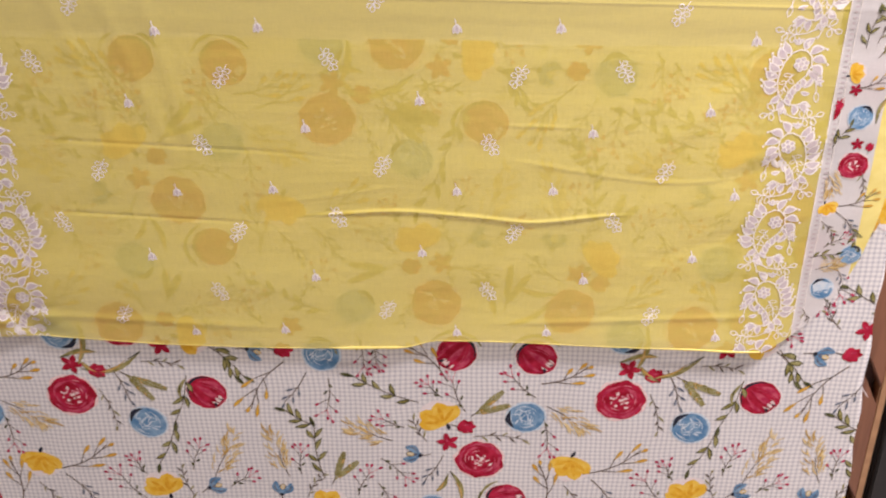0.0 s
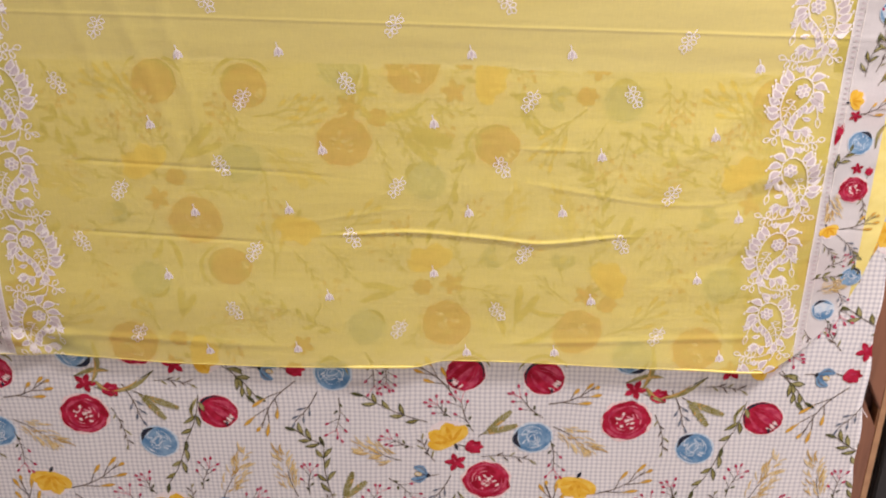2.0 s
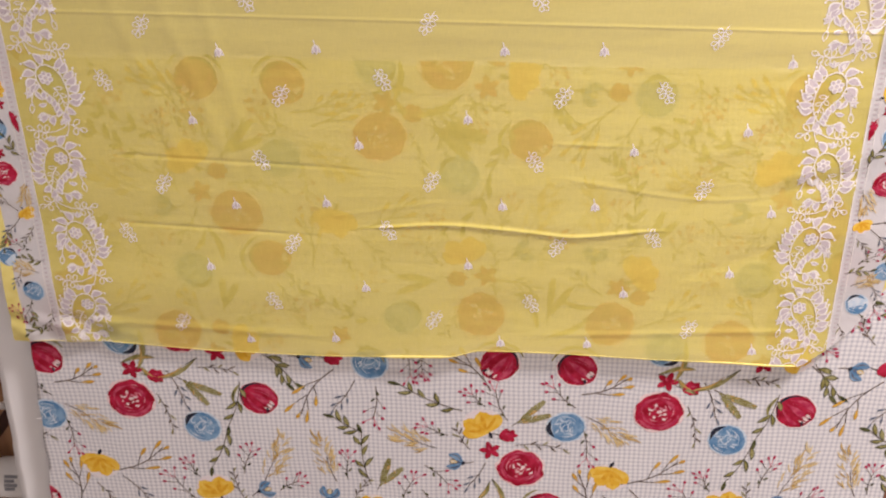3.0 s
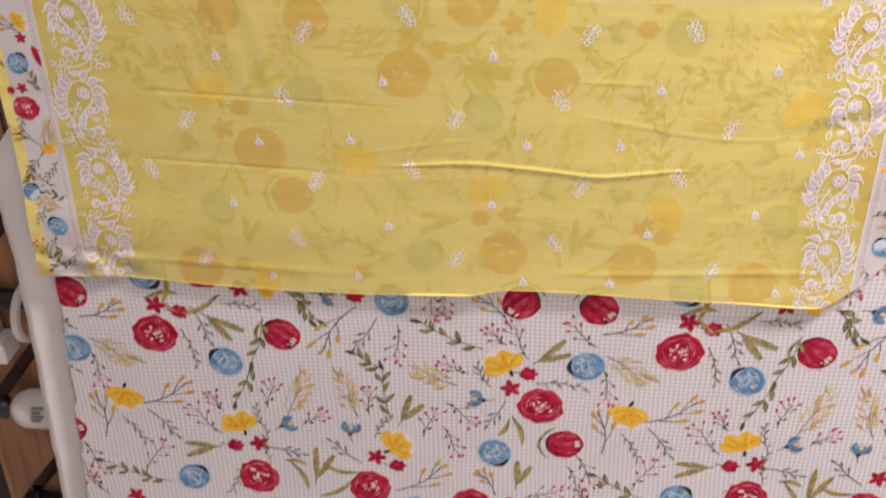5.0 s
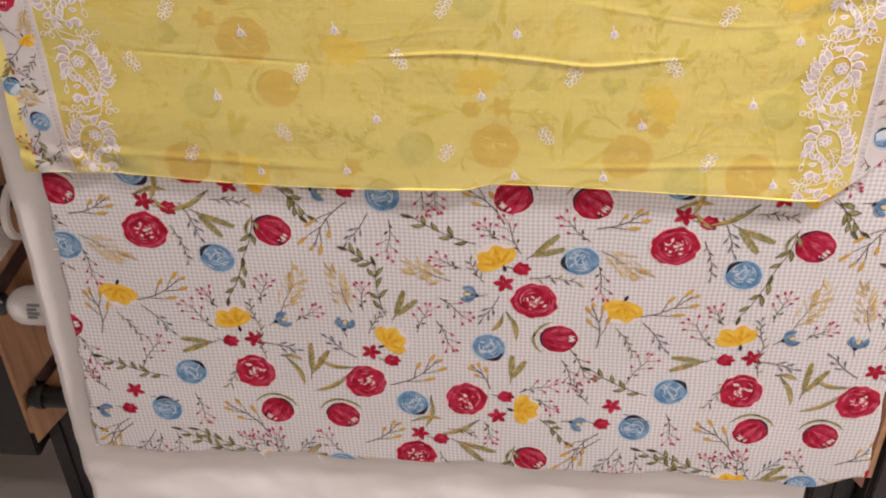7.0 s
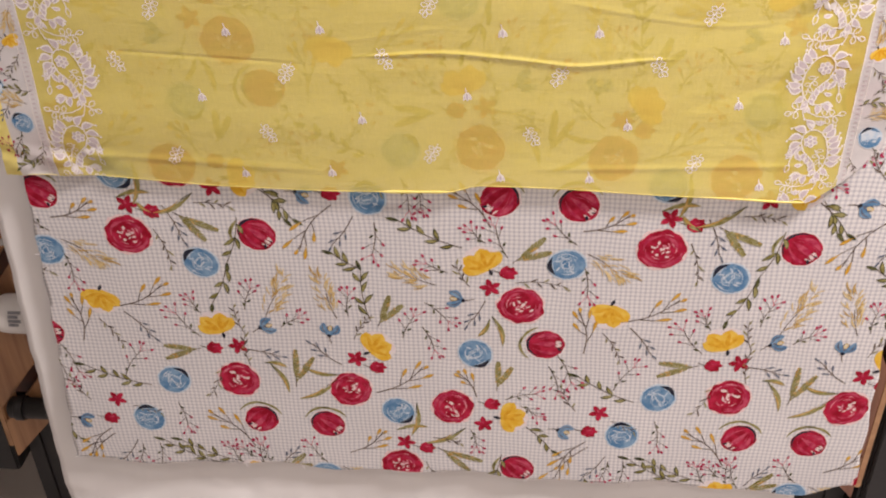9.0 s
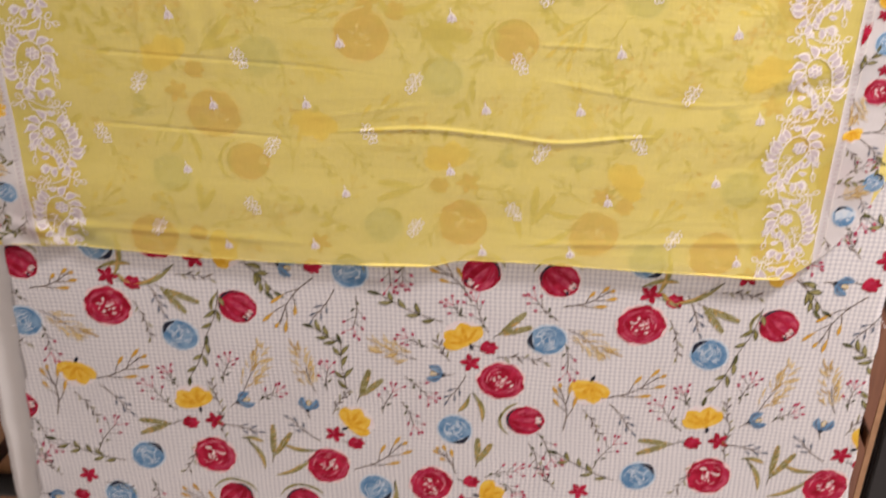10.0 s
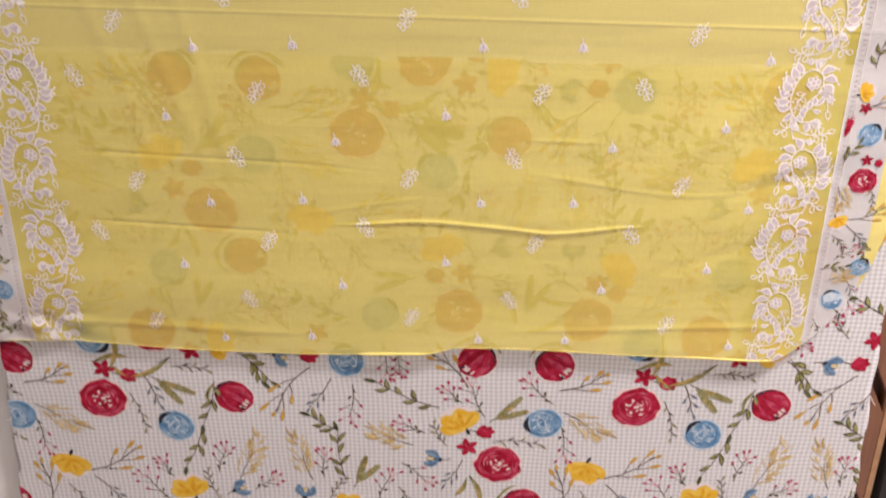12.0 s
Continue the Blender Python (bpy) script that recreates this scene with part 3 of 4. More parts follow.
# ---- where the printed motifs lie in one repeat: across, up (and turn), or from root to tip ----
ROSES = [
    (-0.392, 0.754, 20), (-0.281, 0.519, 100), (-0.127, 0.508, 60), (0.101, 0.661, 170),
    (0.012, 0.484, 250),
]
TULIPS = [
    (-0.228, 0.76, -40), (-0.258, 0.447, -130), (-0.164, 0.442, -40), (0.134, 0.599, 0),
]
BLUES = [
    (-0.305, 0.714, 140), (0.156, 0.727, 190), (-0.373, 0.514, 50), (-0.063, 0.472, -50),
    (0.043, 0.579, -60), (-0.416, 0.445, 100),
]
YELLOWS = [
    (-0.447, 0.65, 80), (-0.3, 0.615, -70), (-0.086, 0.587, -140), (0.05, 0.729, -55),
    (0.094, 0.469, 180),
]
STARS = [
    (-0.385, 0.799), (-0.275, 0.578), (-0.116, 0.563), (0.062, 0.688),
    (0.055, 0.455), (-0.449, 0.484),
]
BUDLETS = [
    (-0.355, 0.79), (-0.308, 0.573), (-0.088, 0.549), (0.084, 0.712),
    (0.066, 0.492), (-0.461, 0.45),
]
BLUEBELLS = [
    (-0.232, 0.614, 20), (-0.148, 0.611, 80), (0.018, 0.669, 170), (-0.494, 0.448, -20),
]
BERRIES = [
    (-0.483, 0.726, -0.476, 0.668), (-0.324, 0.592, -0.358, 0.64), (-0.318, 0.632, -0.33, 0.659), (-0.258, 0.64, -0.243, 0.683),
    (-0.213, 0.613, -0.183, 0.632), (-0.122, 0.635, -0.118, 0.679), (-0.08, 0.782, -0.087, 0.723), (-0.026, 0.833, -0.022, 0.797),
    (0.055, 0.756, 0.036, 0.778), (0.083, 0.735, 0.065, 0.791), (0.167, 0.757, 0.133, 0.794), (0.009, 0.71, -0.023, 0.726),
    (-0.052, 0.601, -0.032, 0.646),
]
BERRIES_LOW = [
    (-0.022, 0.662, 0.015, 0.624), (-0.026, 0.622, -0.008, 0.573), (-0.433, 0.524, -0.402, 0.575), (-0.52, 0.562, -0.503, 0.51),
    (-0.374, 0.473, -0.366, 0.417), (-0.431, 0.396, -0.443, 0.353), (-0.294, 0.357, -0.31, 0.398), (-0.262, 0.353, -0.267, 0.406),
    (-0.17, 0.366, -0.196, 0.409), (0.15, 0.582, 0.175, 0.524), (0.084, 0.501, 0.134, 0.516), (0.104, 0.491, 0.131, 0.471),
    (0.037, 0.443, 0.046, 0.404),
]
TWIGS = [
    (-0.431, 0.64, -0.354, 0.683), (0.173, 0.777, 0.233, 0.805), (-0.131, 0.806, -0.181, 0.728), (0.062, 0.779, 0.011, 0.833),
    (-0.476, 0.586, -0.487, 0.662), (-0.135, 0.388, -0.081, 0.436), (-0.092, 0.504, -0.02, 0.558), (-0.273, 0.394, -0.335, 0.459),
    (0.045, 0.504, 0.017, 0.549), (0.196, 0.431, 0.157, 0.374),
]
FERNS = [
    (-0.329, 0.789, -0.279, 0.756), (-0.326, 0.572, -0.381, 0.559), (-0.203, 0.509, -0.188, 0.574), (-0.084, 0.619, -0.059, 0.668),
    (0.089, 0.727, 0.134, 0.76), (0.072, 0.516, 0.081, 0.566), (-0.011, 0.406, 0.05, 0.375),
]
LEAVES = [
    (0.065, 0.643, 0.079, 0.593), (0.062, 0.638, 0.046, 0.608), (-0.234, 0.549, -0.213, 0.497), (-0.242, 0.551, -0.211, 0.544),
    (-0.144, 0.525, -0.201, 0.487), (-0.141, 0.533, -0.187, 0.543), (0.03, 0.446, -0.027, 0.414), (-0.037, 0.488, -0.047, 0.426),
    (-0.348, 0.781, -0.373, 0.804), (-0.067, 0.437, -0.022, 0.445),
]
VINES = [
    (-0.250, 0.784, -0.272, 0.714), (-0.272, 0.714, -0.301, 0.647), (-0.093, 0.628, -0.101, 0.712), (-0.101, 0.712, -0.135, 0.734),
    (0.027, 0.748, -0.052, 0.787), (-0.404, 0.505, -0.482, 0.548), (-0.323, 0.355, -0.405, 0.403), (0.112, 0.454, 0.15, 0.411),
    (-0.214, 0.828, -0.191, 0.783),
]
WHEAT = [
    (-0.48, 0.744, -0.418, 0.703), (-0.233, 0.624, -0.194, 0.71), (-0.137, 0.631, -0.159, 0.711), (-0.006, 0.69, -0.065, 0.713),
]
SPRAYS = [
    (-0.263, 0.6, -0.272, 0.649), (-0.453, 0.621, -0.427, 0.57), (-0.117, 0.596, -0.091, 0.638), (-0.358, 0.764, -0.344, 0.7),
    (0.036, 0.689, 0.019, 0.727), (0.093, 0.697, 0.161, 0.691), (-0.302, 0.542, -0.329, 0.484), (-0.432, 0.47, -0.397, 0.45),
    (-0.016, 0.425, 0.027, 0.414), (0.18, 0.485, 0.156, 0.531), (-0.262, 0.544, -0.263, 0.6), (-0.301, 0.804, -0.252, 0.797),
]
BLUE_TWIGS = [
    (-0.42, 0.632, -0.39, 0.589), (-0.106, 0.79, -0.134, 0.748), (0.056, 0.668, 0.034, 0.63), (-0.341, 0.799, -0.323, 0.748),
    (-0.263, 0.572, -0.221, 0.562), (-0.136, 0.551, -0.172, 0.585), (-0.239, 0.355, -0.215, 0.386),
]
SPRIG_CELL = [
    (-0.302, 1.235, -60), (-0.353, 1.175, -120), (-0.165, 1.16, -60), (-0.194, 1.085, -120),
]

REPEAT, DROP_UP, DROP_DOWN = 0.66, 0.372, 0.385


def repeats():
    """The half-drop repeat of the floral print: shifts across and up."""
    for row, dz in ((-1, -DROP_DOWN), (0, 0.0), (1, DROP_UP), (2, 2 * DROP_UP)):
        for col in range(-2, 3):
            yield col * REPEAT + (REPEAT / 2 if row % 2 else 0.0), dz


def settle(x, z):
    """The cloth is pulled a little outwards towards its lower corner."""
    pull = step(-0.38, -0.50, x) * step(0.72, 0.50, z)
    high = 0.015 * step(1.06, 1.14, z) * step(0.02, -0.13, x) + 0.005 * step(1.0, 1.08, z)
    return x - 0.020 * pull - 0.012 * step(0.14, 0.28, x) * step(0.84, 0.93, z) * step(0.45, 0.40, x), z - 0.014 * pull - 0.11 * max(0.0, z - 0.86) + high


def on_floral(u, z):
    return floral_left(z) < u < floral_right(z) and floral_hem(u) < z < floral_crest(u)


def floral_cloth():
    top = anchor("floral_fabric", 0.0, 0.0, 0.36, "white gingham cotton fabric printed with red, blue and yellow flowers", "fabric")
    cloth = sheet_grid("cloth", floral_place, -0.56, 0.58, 0.33, FLORAL_TOP, 150, 130, GINGHAM)
    thick = cloth.modifiers.new("thickness", "SOLIDIFY")
    thick.thickness, thick.offset = 0.0008, -1.0
    adopt(cloth, top)

    def lay_each(name, rows, maker, label, size=1.0):
        for n, (x, z, *turn) in enumerate(rows):
            shape = maker(random.Random(name + str(n)))
            for dx, dz in repeats():
                px, pz = settle(x + dx, z + dz)
                if not (-0.60 < px < 0.61 and 0.29 < pz < FLORAL_TOP + 0.04):
                    continue
                ob = shape.moved(px, pz, math.radians(turn[0]) if turn else 0.0, size).lay(name, floral_place, PRINTS, on_floral)
                if ob:
                    adopt(ob, cloth, label)

    lay_each("printed_rose", ROSES, rose, "crimson watercolour rose print with pale centre", 1.07)
    lay_each("printed_tulip", TULIPS, tulip, "closed crimson bloom print", 1.06)
    lay_each("printed_blue_bloom", BLUES, blue_bloom, "round sky-blue bloom print", 1.05)
    lay_each("printed_yellow_bloom", YELLOWS, yellow_bloom, "golden yellow bloom print", 1.1)
    lay_each("printed_star_flower", STARS, star, "small red star flower print", 1.08)
    lay_each("printed_bud", BUDLETS, budlet, "small red bud print", 1.12)
    lay_each("printed_bluebell", BLUEBELLS, bluebell, "small slate-blue flower print", 1.15)

    def lay_sprigs(name, rows, maker, label):
        for n, (x0, z0, x1, z1) in enumerate(rows):
            for dx, dz in repeats():
                if dz and 0.385 < (z0 + z1) / 2 + dz < 0.80:
                    continue
                a, b = settle(x0 + dx, z0 + dz), settle(x1 + dx, z1 + dz)
                if not (-0.62 < a[0] < 0.63 and 0.27 < a[1] < FLORAL_TOP + 0.06):
                    continue
                length = math.hypot(b[0] - a[0], b[1] - a[1])
                shape = maker(random.Random(name + str(n)), length)
                ob = shape.moved(a[0], a[1], math.atan2(b[1] - a[1], b[0] - a[0])).lay(name, floral_place, PRINTS, on_floral)
                if ob:
                    adopt(ob, cloth, label)

    lay_sprigs("printed_berry_sprig", BERRIES + BERRIES_LOW, berry_sprig, "pink berry sprig print")
    lay_sprigs("printed_twig", TWIGS, twig, "brown twig print with ochre tips")
    lay_sprigs("printed_fern", FERNS, fern, "olive fern print")
    lay_sprigs("printed_leaf", LEAVES, long_leaf, "long olive leaf print")
    lay_sprigs("printed_vine", VINES, vine, "dark green vine print")
    lay_sprigs("printed_wheat_ear", WHEAT, wheat, "ochre wheat print")
    lay_sprigs("printed_spray", SPRAYS, spray, "fine grey spray print")
    lay_sprigs("printed_blue_twig", BLUE_TWIGS, blue_twig, "slate twig print")

    # long leaves that curve round the closed blooms
    for (x, z, turn), (a0, a1) in zip(TULIPS, ((140, 200), (20, 150), (30, 160), (110, 230))):
        for dx, dz in repeats():
            px, pz = settle(x + dx, z + dz)
            if -0.60 < px < 0.61 and 0.29 < pz < FLORAL_TOP + 0.04:
                shape, mid = Print(), (a0 + a1) / 2
                shape.arc(px, pz, 0.031, a0, mid + 5, 0.0040, OLIVE, 1, squash=0.95)
                shape.arc(px, pz, 0.033, mid - 12, a1, 0.0042, OLIVE, 2, squash=0.95)
                shape.arc(px, pz, 0.0325, mid - 12, mid + 12, 0.0018, DARKGREEN, 3, squash=0.95)
                ob = shape.lay("printed_arched_leaf", floral_place, PRINTS, on_floral)
                if ob:
                    adopt(ob, cloth, "curved olive leaf print")

    # loose threads along the cut edges
    rng = random.Random(5)
    for n in range(12):
        bm = bmesh.new()
        if n < 3:
            z = rng.uniform(0.42, 0.9)
            a = Vector(floral_place(1.0 if n % 2 else -1.0, z))
            b = a + Vector((rng.uniform(0.002, 0.008) * (1 if n % 2 else -1), -0.001, rng.uniform(-0.012, 0.004)))
        else:
            u = rng.uniform(-0.5, 0.5)
            a = Vector(floral_place(u, 0.0))
            b = a + Vector((rng.uniform(-0.006, 0.006), -0.001, -rng.uniform(0.004, 0.014)))
        m = (a + b) / 2 + Vector((rng.uniform(-0.003, 0.003), 0, 0))
        s = Vector((0.0003, 0, 0.0003))
        ring = [[bm.verts.new(q - s), bm.verts.new(q + Vector((0, -0.0005, 0))), bm.verts.new(q + s)] for q in (a, m, b)]
        for one, two in zip(ring, ring[1:]):
            for k in range(3):
                bm.faces.new((one[k], one[(k + 1) % 3], two[(k + 1) % 3], two[k]))
        adopt(part("loose_thread", bm, STRIP_WHITE, None), cloth)


floral_cloth()


# ---- the yellow scarf ----
BAND_IN, BAND_OUT, STRIP_OUT = 0.381, 0.447, 0.502
LEFT_BAND_IN, LEFT_BAND_OUT, LEFT_STRIP_OUT = -0.384, -0.452, -0.501
SCARF_TOP = 1.585
BUD_CELL = [(-0.2265, 1.206), (-0.1235, 1.209), (-0.263, 1.130), (-0.084, 1.101)]
SPRIG_STEP, SPRIG_DROP = 0.2965, 0.1765


def on_scarf(u, z):
    return dupatta_left(z) < u < dupatta_right(z) and z > dupatta_hem(u)


def on_border(u, z):
    return on_scarf(u, z) and (u > BAND_OUT + 0.012 or u < LEFT_BAND_OUT - 0.012)


def scarf_settle(u, z):
    """The voile sags a little at its sides."""
    dz = 0.004 * math.exp(-(u / 0.09) ** 2) - 0.005 * step(-0.22, -0.33, u) * step(1.12, 1.0, z) - 0.008 * step(0.16, 0.25, u) * step(1.06, 1.17, z) - 0.002 * step(0.16, 0.25, u)
    return u + 0.004 * math.exp(-((u - 0.11) / 0.07) ** 2) - 0.004 * step(-0.24, -0.31, u), z + dz


def sprig():
    """A leaf sprig, stalk up, drawn in white outline with seven loops."""
    p = Print()
    p.line([(0.001, 0.0165), (0.0, 0.009), (0.0006, 0.0), (0.0, -0.008)], 0.0010, 0.0015, WHITE_INK, 2)
    for x0, y0, x1, y1, w in ((0, 0.008, 0.0085, 0.0095, 0.0029), (0, 0.006, -0.0085, 0.0062, 0.0029), (0.0003, 0.001, 0.0095, 0.0005, 0.0032), (0.0003, -0.001, -0.0095, -0.0035, 0.0032),
                              (0.0, -0.006, 0.0085, -0.0090, 0.0031), (0, -0.008, -0.0055, -0.0150, 0.0029), (0.0, -0.008, 0.0030, -0.0180, 0.0030)):
        p.loop(x0, y0, x1, y1, w, 0.0013, WHITE_INK, 1, fat=0.62)
    return p


def bud():
    """A small heart-shaped bud of three white-edged lilac petals hanging from a short stalk."""
    p = Print()
    p.line([(0.0, 0.004), (-0.0008, 0.0105)], 0.0014, 0.0009, WHITE_INK, 2)
    small_tulip(p, 0.0, 0.0052, -1.5708, 0.0108, 0.46, 0.0012)
    return p


def outlined_leaf(p, x0, y0, x1, y1, w, bend=0.08, stroke=0.0015, layer=1):
    """A lilac leaf with a white outline."""
    p.leaf(x0, y0, x1, y1, w, WHITE_INK, layer, bend=bend, fat=0.45, sharp=0.9, n=8)
    p.leaf(x0 + 0.10 * (x1 - x0), y0 + 0.10 * (y1 - y0), x0 + 0.87 * (x1 - x0), y0 + 0.87 * (y1 - y0), max(0.0006, w - stroke), LILAC_INK, layer + 1, bend=bend, n=7, fat=0.45, sharp=1.0)


def small_tulip(p, x, y, a, size, spread=0.75, stroke=0.0014):
    """A three-lobed flower that opens towards the angle a."""
    for n, da in enumerate((-spread, spread, 0.0)):
        outlined_leaf(p, x, y, x + size * math.cos(a + da), y + size * math.sin(a + da), size * 0.25, bend=-0.16 * da, stroke=stroke, layer=1 if n < 2 else 3)


def resample(pts, gap):
    """Places and headings at even steps along a broken line."""
    out, left = [], gap * 0.5
    for (ax, ay), (bx, by) in zip(pts, pts[1:]):
        length, done = math.hypot(bx - ax, by - ay), 0.0
        while done + left <= length:
            done += left
            left = gap
            out.append((ax + (bx - ax) * done / length, ay + (by - ay) * done / length, math.atan2(by - ay, bx - ax)))
        left -= length - done
    return out


def paisley():
    """A curled drop with a six-petalled flower in its head, ringed with hooked leaves; tail to the right."""
    p = Print()
    k, kz = 0.000230, 0.000243
    at = lambda pts, fat=1.0: [((x + 20) * k * fat - 20 * k, y * kz * (0.5 + 0.5 * fat)) for x, y in pts]
    body = at([(36, -46), (54, -5), (48, 35), (22, 60), (-12, 66), (-50, 50), (-80, 12), (-98, -38), (-103, -85), (-92, -130), (-68, -165), (-32, -188), (8, -190), (40, -178), (64, -176)], 0.86)
    p.line(body, 0.0014, 0.0014, WHITE_INK, 5)
    tail = at([(48, -28), (36, -52), (4, -80), (-26, -108), (-44, -140), (-56, -172)], 0.86)
    p.line(tail, 0.0015, 0.0013, WHITE_INK, 5)
    spots = resample(body, 0.0066)
    for n, (x, y, a) in enumerate(spots):
        if n > len(spots) - 2:
            continue
        out = a - 1.5708
        late = n >= len(spots) - 6
        l = 0.0120 if late else 0.0158
        lean = -0.38 if not late else 0.2
        tx, ty = x + l * math.cos(out + lean), y + l * math.sin(out + lean)
        if n in (5, len(spots) // 2 + 6):
            small_tulip(p, x + 0.35 * (tx - x), y + 0.35 * (ty - y), out + lean, 0.0085)
            continue
        outlined_leaf(p, x, y, tx, ty, 0.0046 if not late else 0.0040, bend=0.14, layer=1 + 2 * (n % 2))
        if not late:
            hx, hy = tx + 0.0021 * math.cos(out + lean - 0.9), ty + 0.0021 * math.sin(out + lean - 0.9)
            p.line([(tx, ty), (hx, hy)], 0.0012, 0.0010, WHITE_INK, 2)
            p.blob(hx, hy, 0.0013, 0.0013, WHITE_INK, 2, n=8)
    for n, (x, y, a) in enumerate(resample(tail, 0.0066)):
        if n:
            outlined_leaf(p, x, y, x + 0.0100 * math.cos(a + 0.9), y + 0.0100 * math.sin(a + 0.9), 0.0033, layer=1 + 2 * (n % 2))
    # flower in the head
    for n in range(6):
        a = n * math.pi / 3 + 0.3
        x, y = 0.0048 * math.cos(a), 0.0048 * math.sin(a)
        p.blob(x, y, 0.0031, 0.0031, WHITE_INK, 3, n=10)
        p.blob(x * 1.05, y * 1.05, 0.0019, 0.0019, LILAC_INK, 4, n=8)
    p.blob(0, 0, 0.0020, 0.0020, LILAC_INK, 4, n=8)
    # little sprig of loops under the flower
    p.line(at([(-26, -42), (-48, -70), (-66, -118)]), 0.0010, 0.0010, WHITE_INK, 2)
    for x0, y0, x1, y1 in ((-32, -48, -70, -46), (-44, -64, -22, -84), (-52, -76, -82, -84), (-58, -92, -40, -122), (-64, -110, -76, -140)):
        p.loop(x0 * k, y0 * kz, x1 * k, y1 * kz, 0.0019, 0.0009, WHITE_INK, 2, n=5)
    # spray on the tail's side, with a tulip and a loop
    p.line(at([(46, -30), (66, -60), (80, -100), (84, -130)]), 0.0012, 0.0010, WHITE_INK, 2)
    small_tulip(p, 72 * k, -74 * kz, 0.1, 0.0088)
    outlined_leaf(p, 60 * k, -54 * kz, 26 * k, -104 * kz, 0.0030)
    outlined_leaf(p, 56 * k, -128 * kz, 14 * k, -118 * kz, 0.0026)
    p.loop(82 * k, -118 * kz, 92 * k, -165 * kz, 0.0024, 0.0010, WHITE_INK, 2)
    p.leaf(8 * k, -186 * kz, 72 * k, -186 * kz, 0.0036, WHITE_INK, 2, bend=0.22)
    p.leaf(16 * k, -183 * kz, 60 * k, -182 * kz, 0.0020, LILAC_INK, 3, bend=0.22)
    p.blob(60 * k, -196 * kz, 0.0015, 0.0015, WHITE_INK, 3, n=8)
    return p


def link_sprig():
    """The stem with loop leaves between two drops; its fork to the right."""
    p = Print()
    k = 0.00024
    p.line([(x * k, y * k) for x, y in ((66, 40), (40, 14), (0, -6), (-40, -12), (-110, 2))], 0.0012, 0.0011, WHITE_INK, 2)
    p.line([(x * k, y * k) for x, y in ((66, 40), (60, 6), (46, -30))], 0.0011, 0.0010, WHITE_INK, 2)
    p.line([(x * k, y * k) for x, y in ((66, 32), (92, 16), (122, 0))], 0.0011, 0.0010, WHITE_INK, 2)
    for x0, y0, x1, y1 in ((-40, -12, -32, 28), (-66, -6, -66, 28), (-48, -10, -58, -46), (-78, -4, -94, -40), (-92, 0, -128, 14), (82, 22, 112, 54), (92, 16, 88, -22), (104, 8, 140, -2)):
        p.loop(x0 * k, y0 * k, x1 * k, y1 * k, 0.0026, 0.0011, WHITE_INK, 2, fat=0.6)
    return p


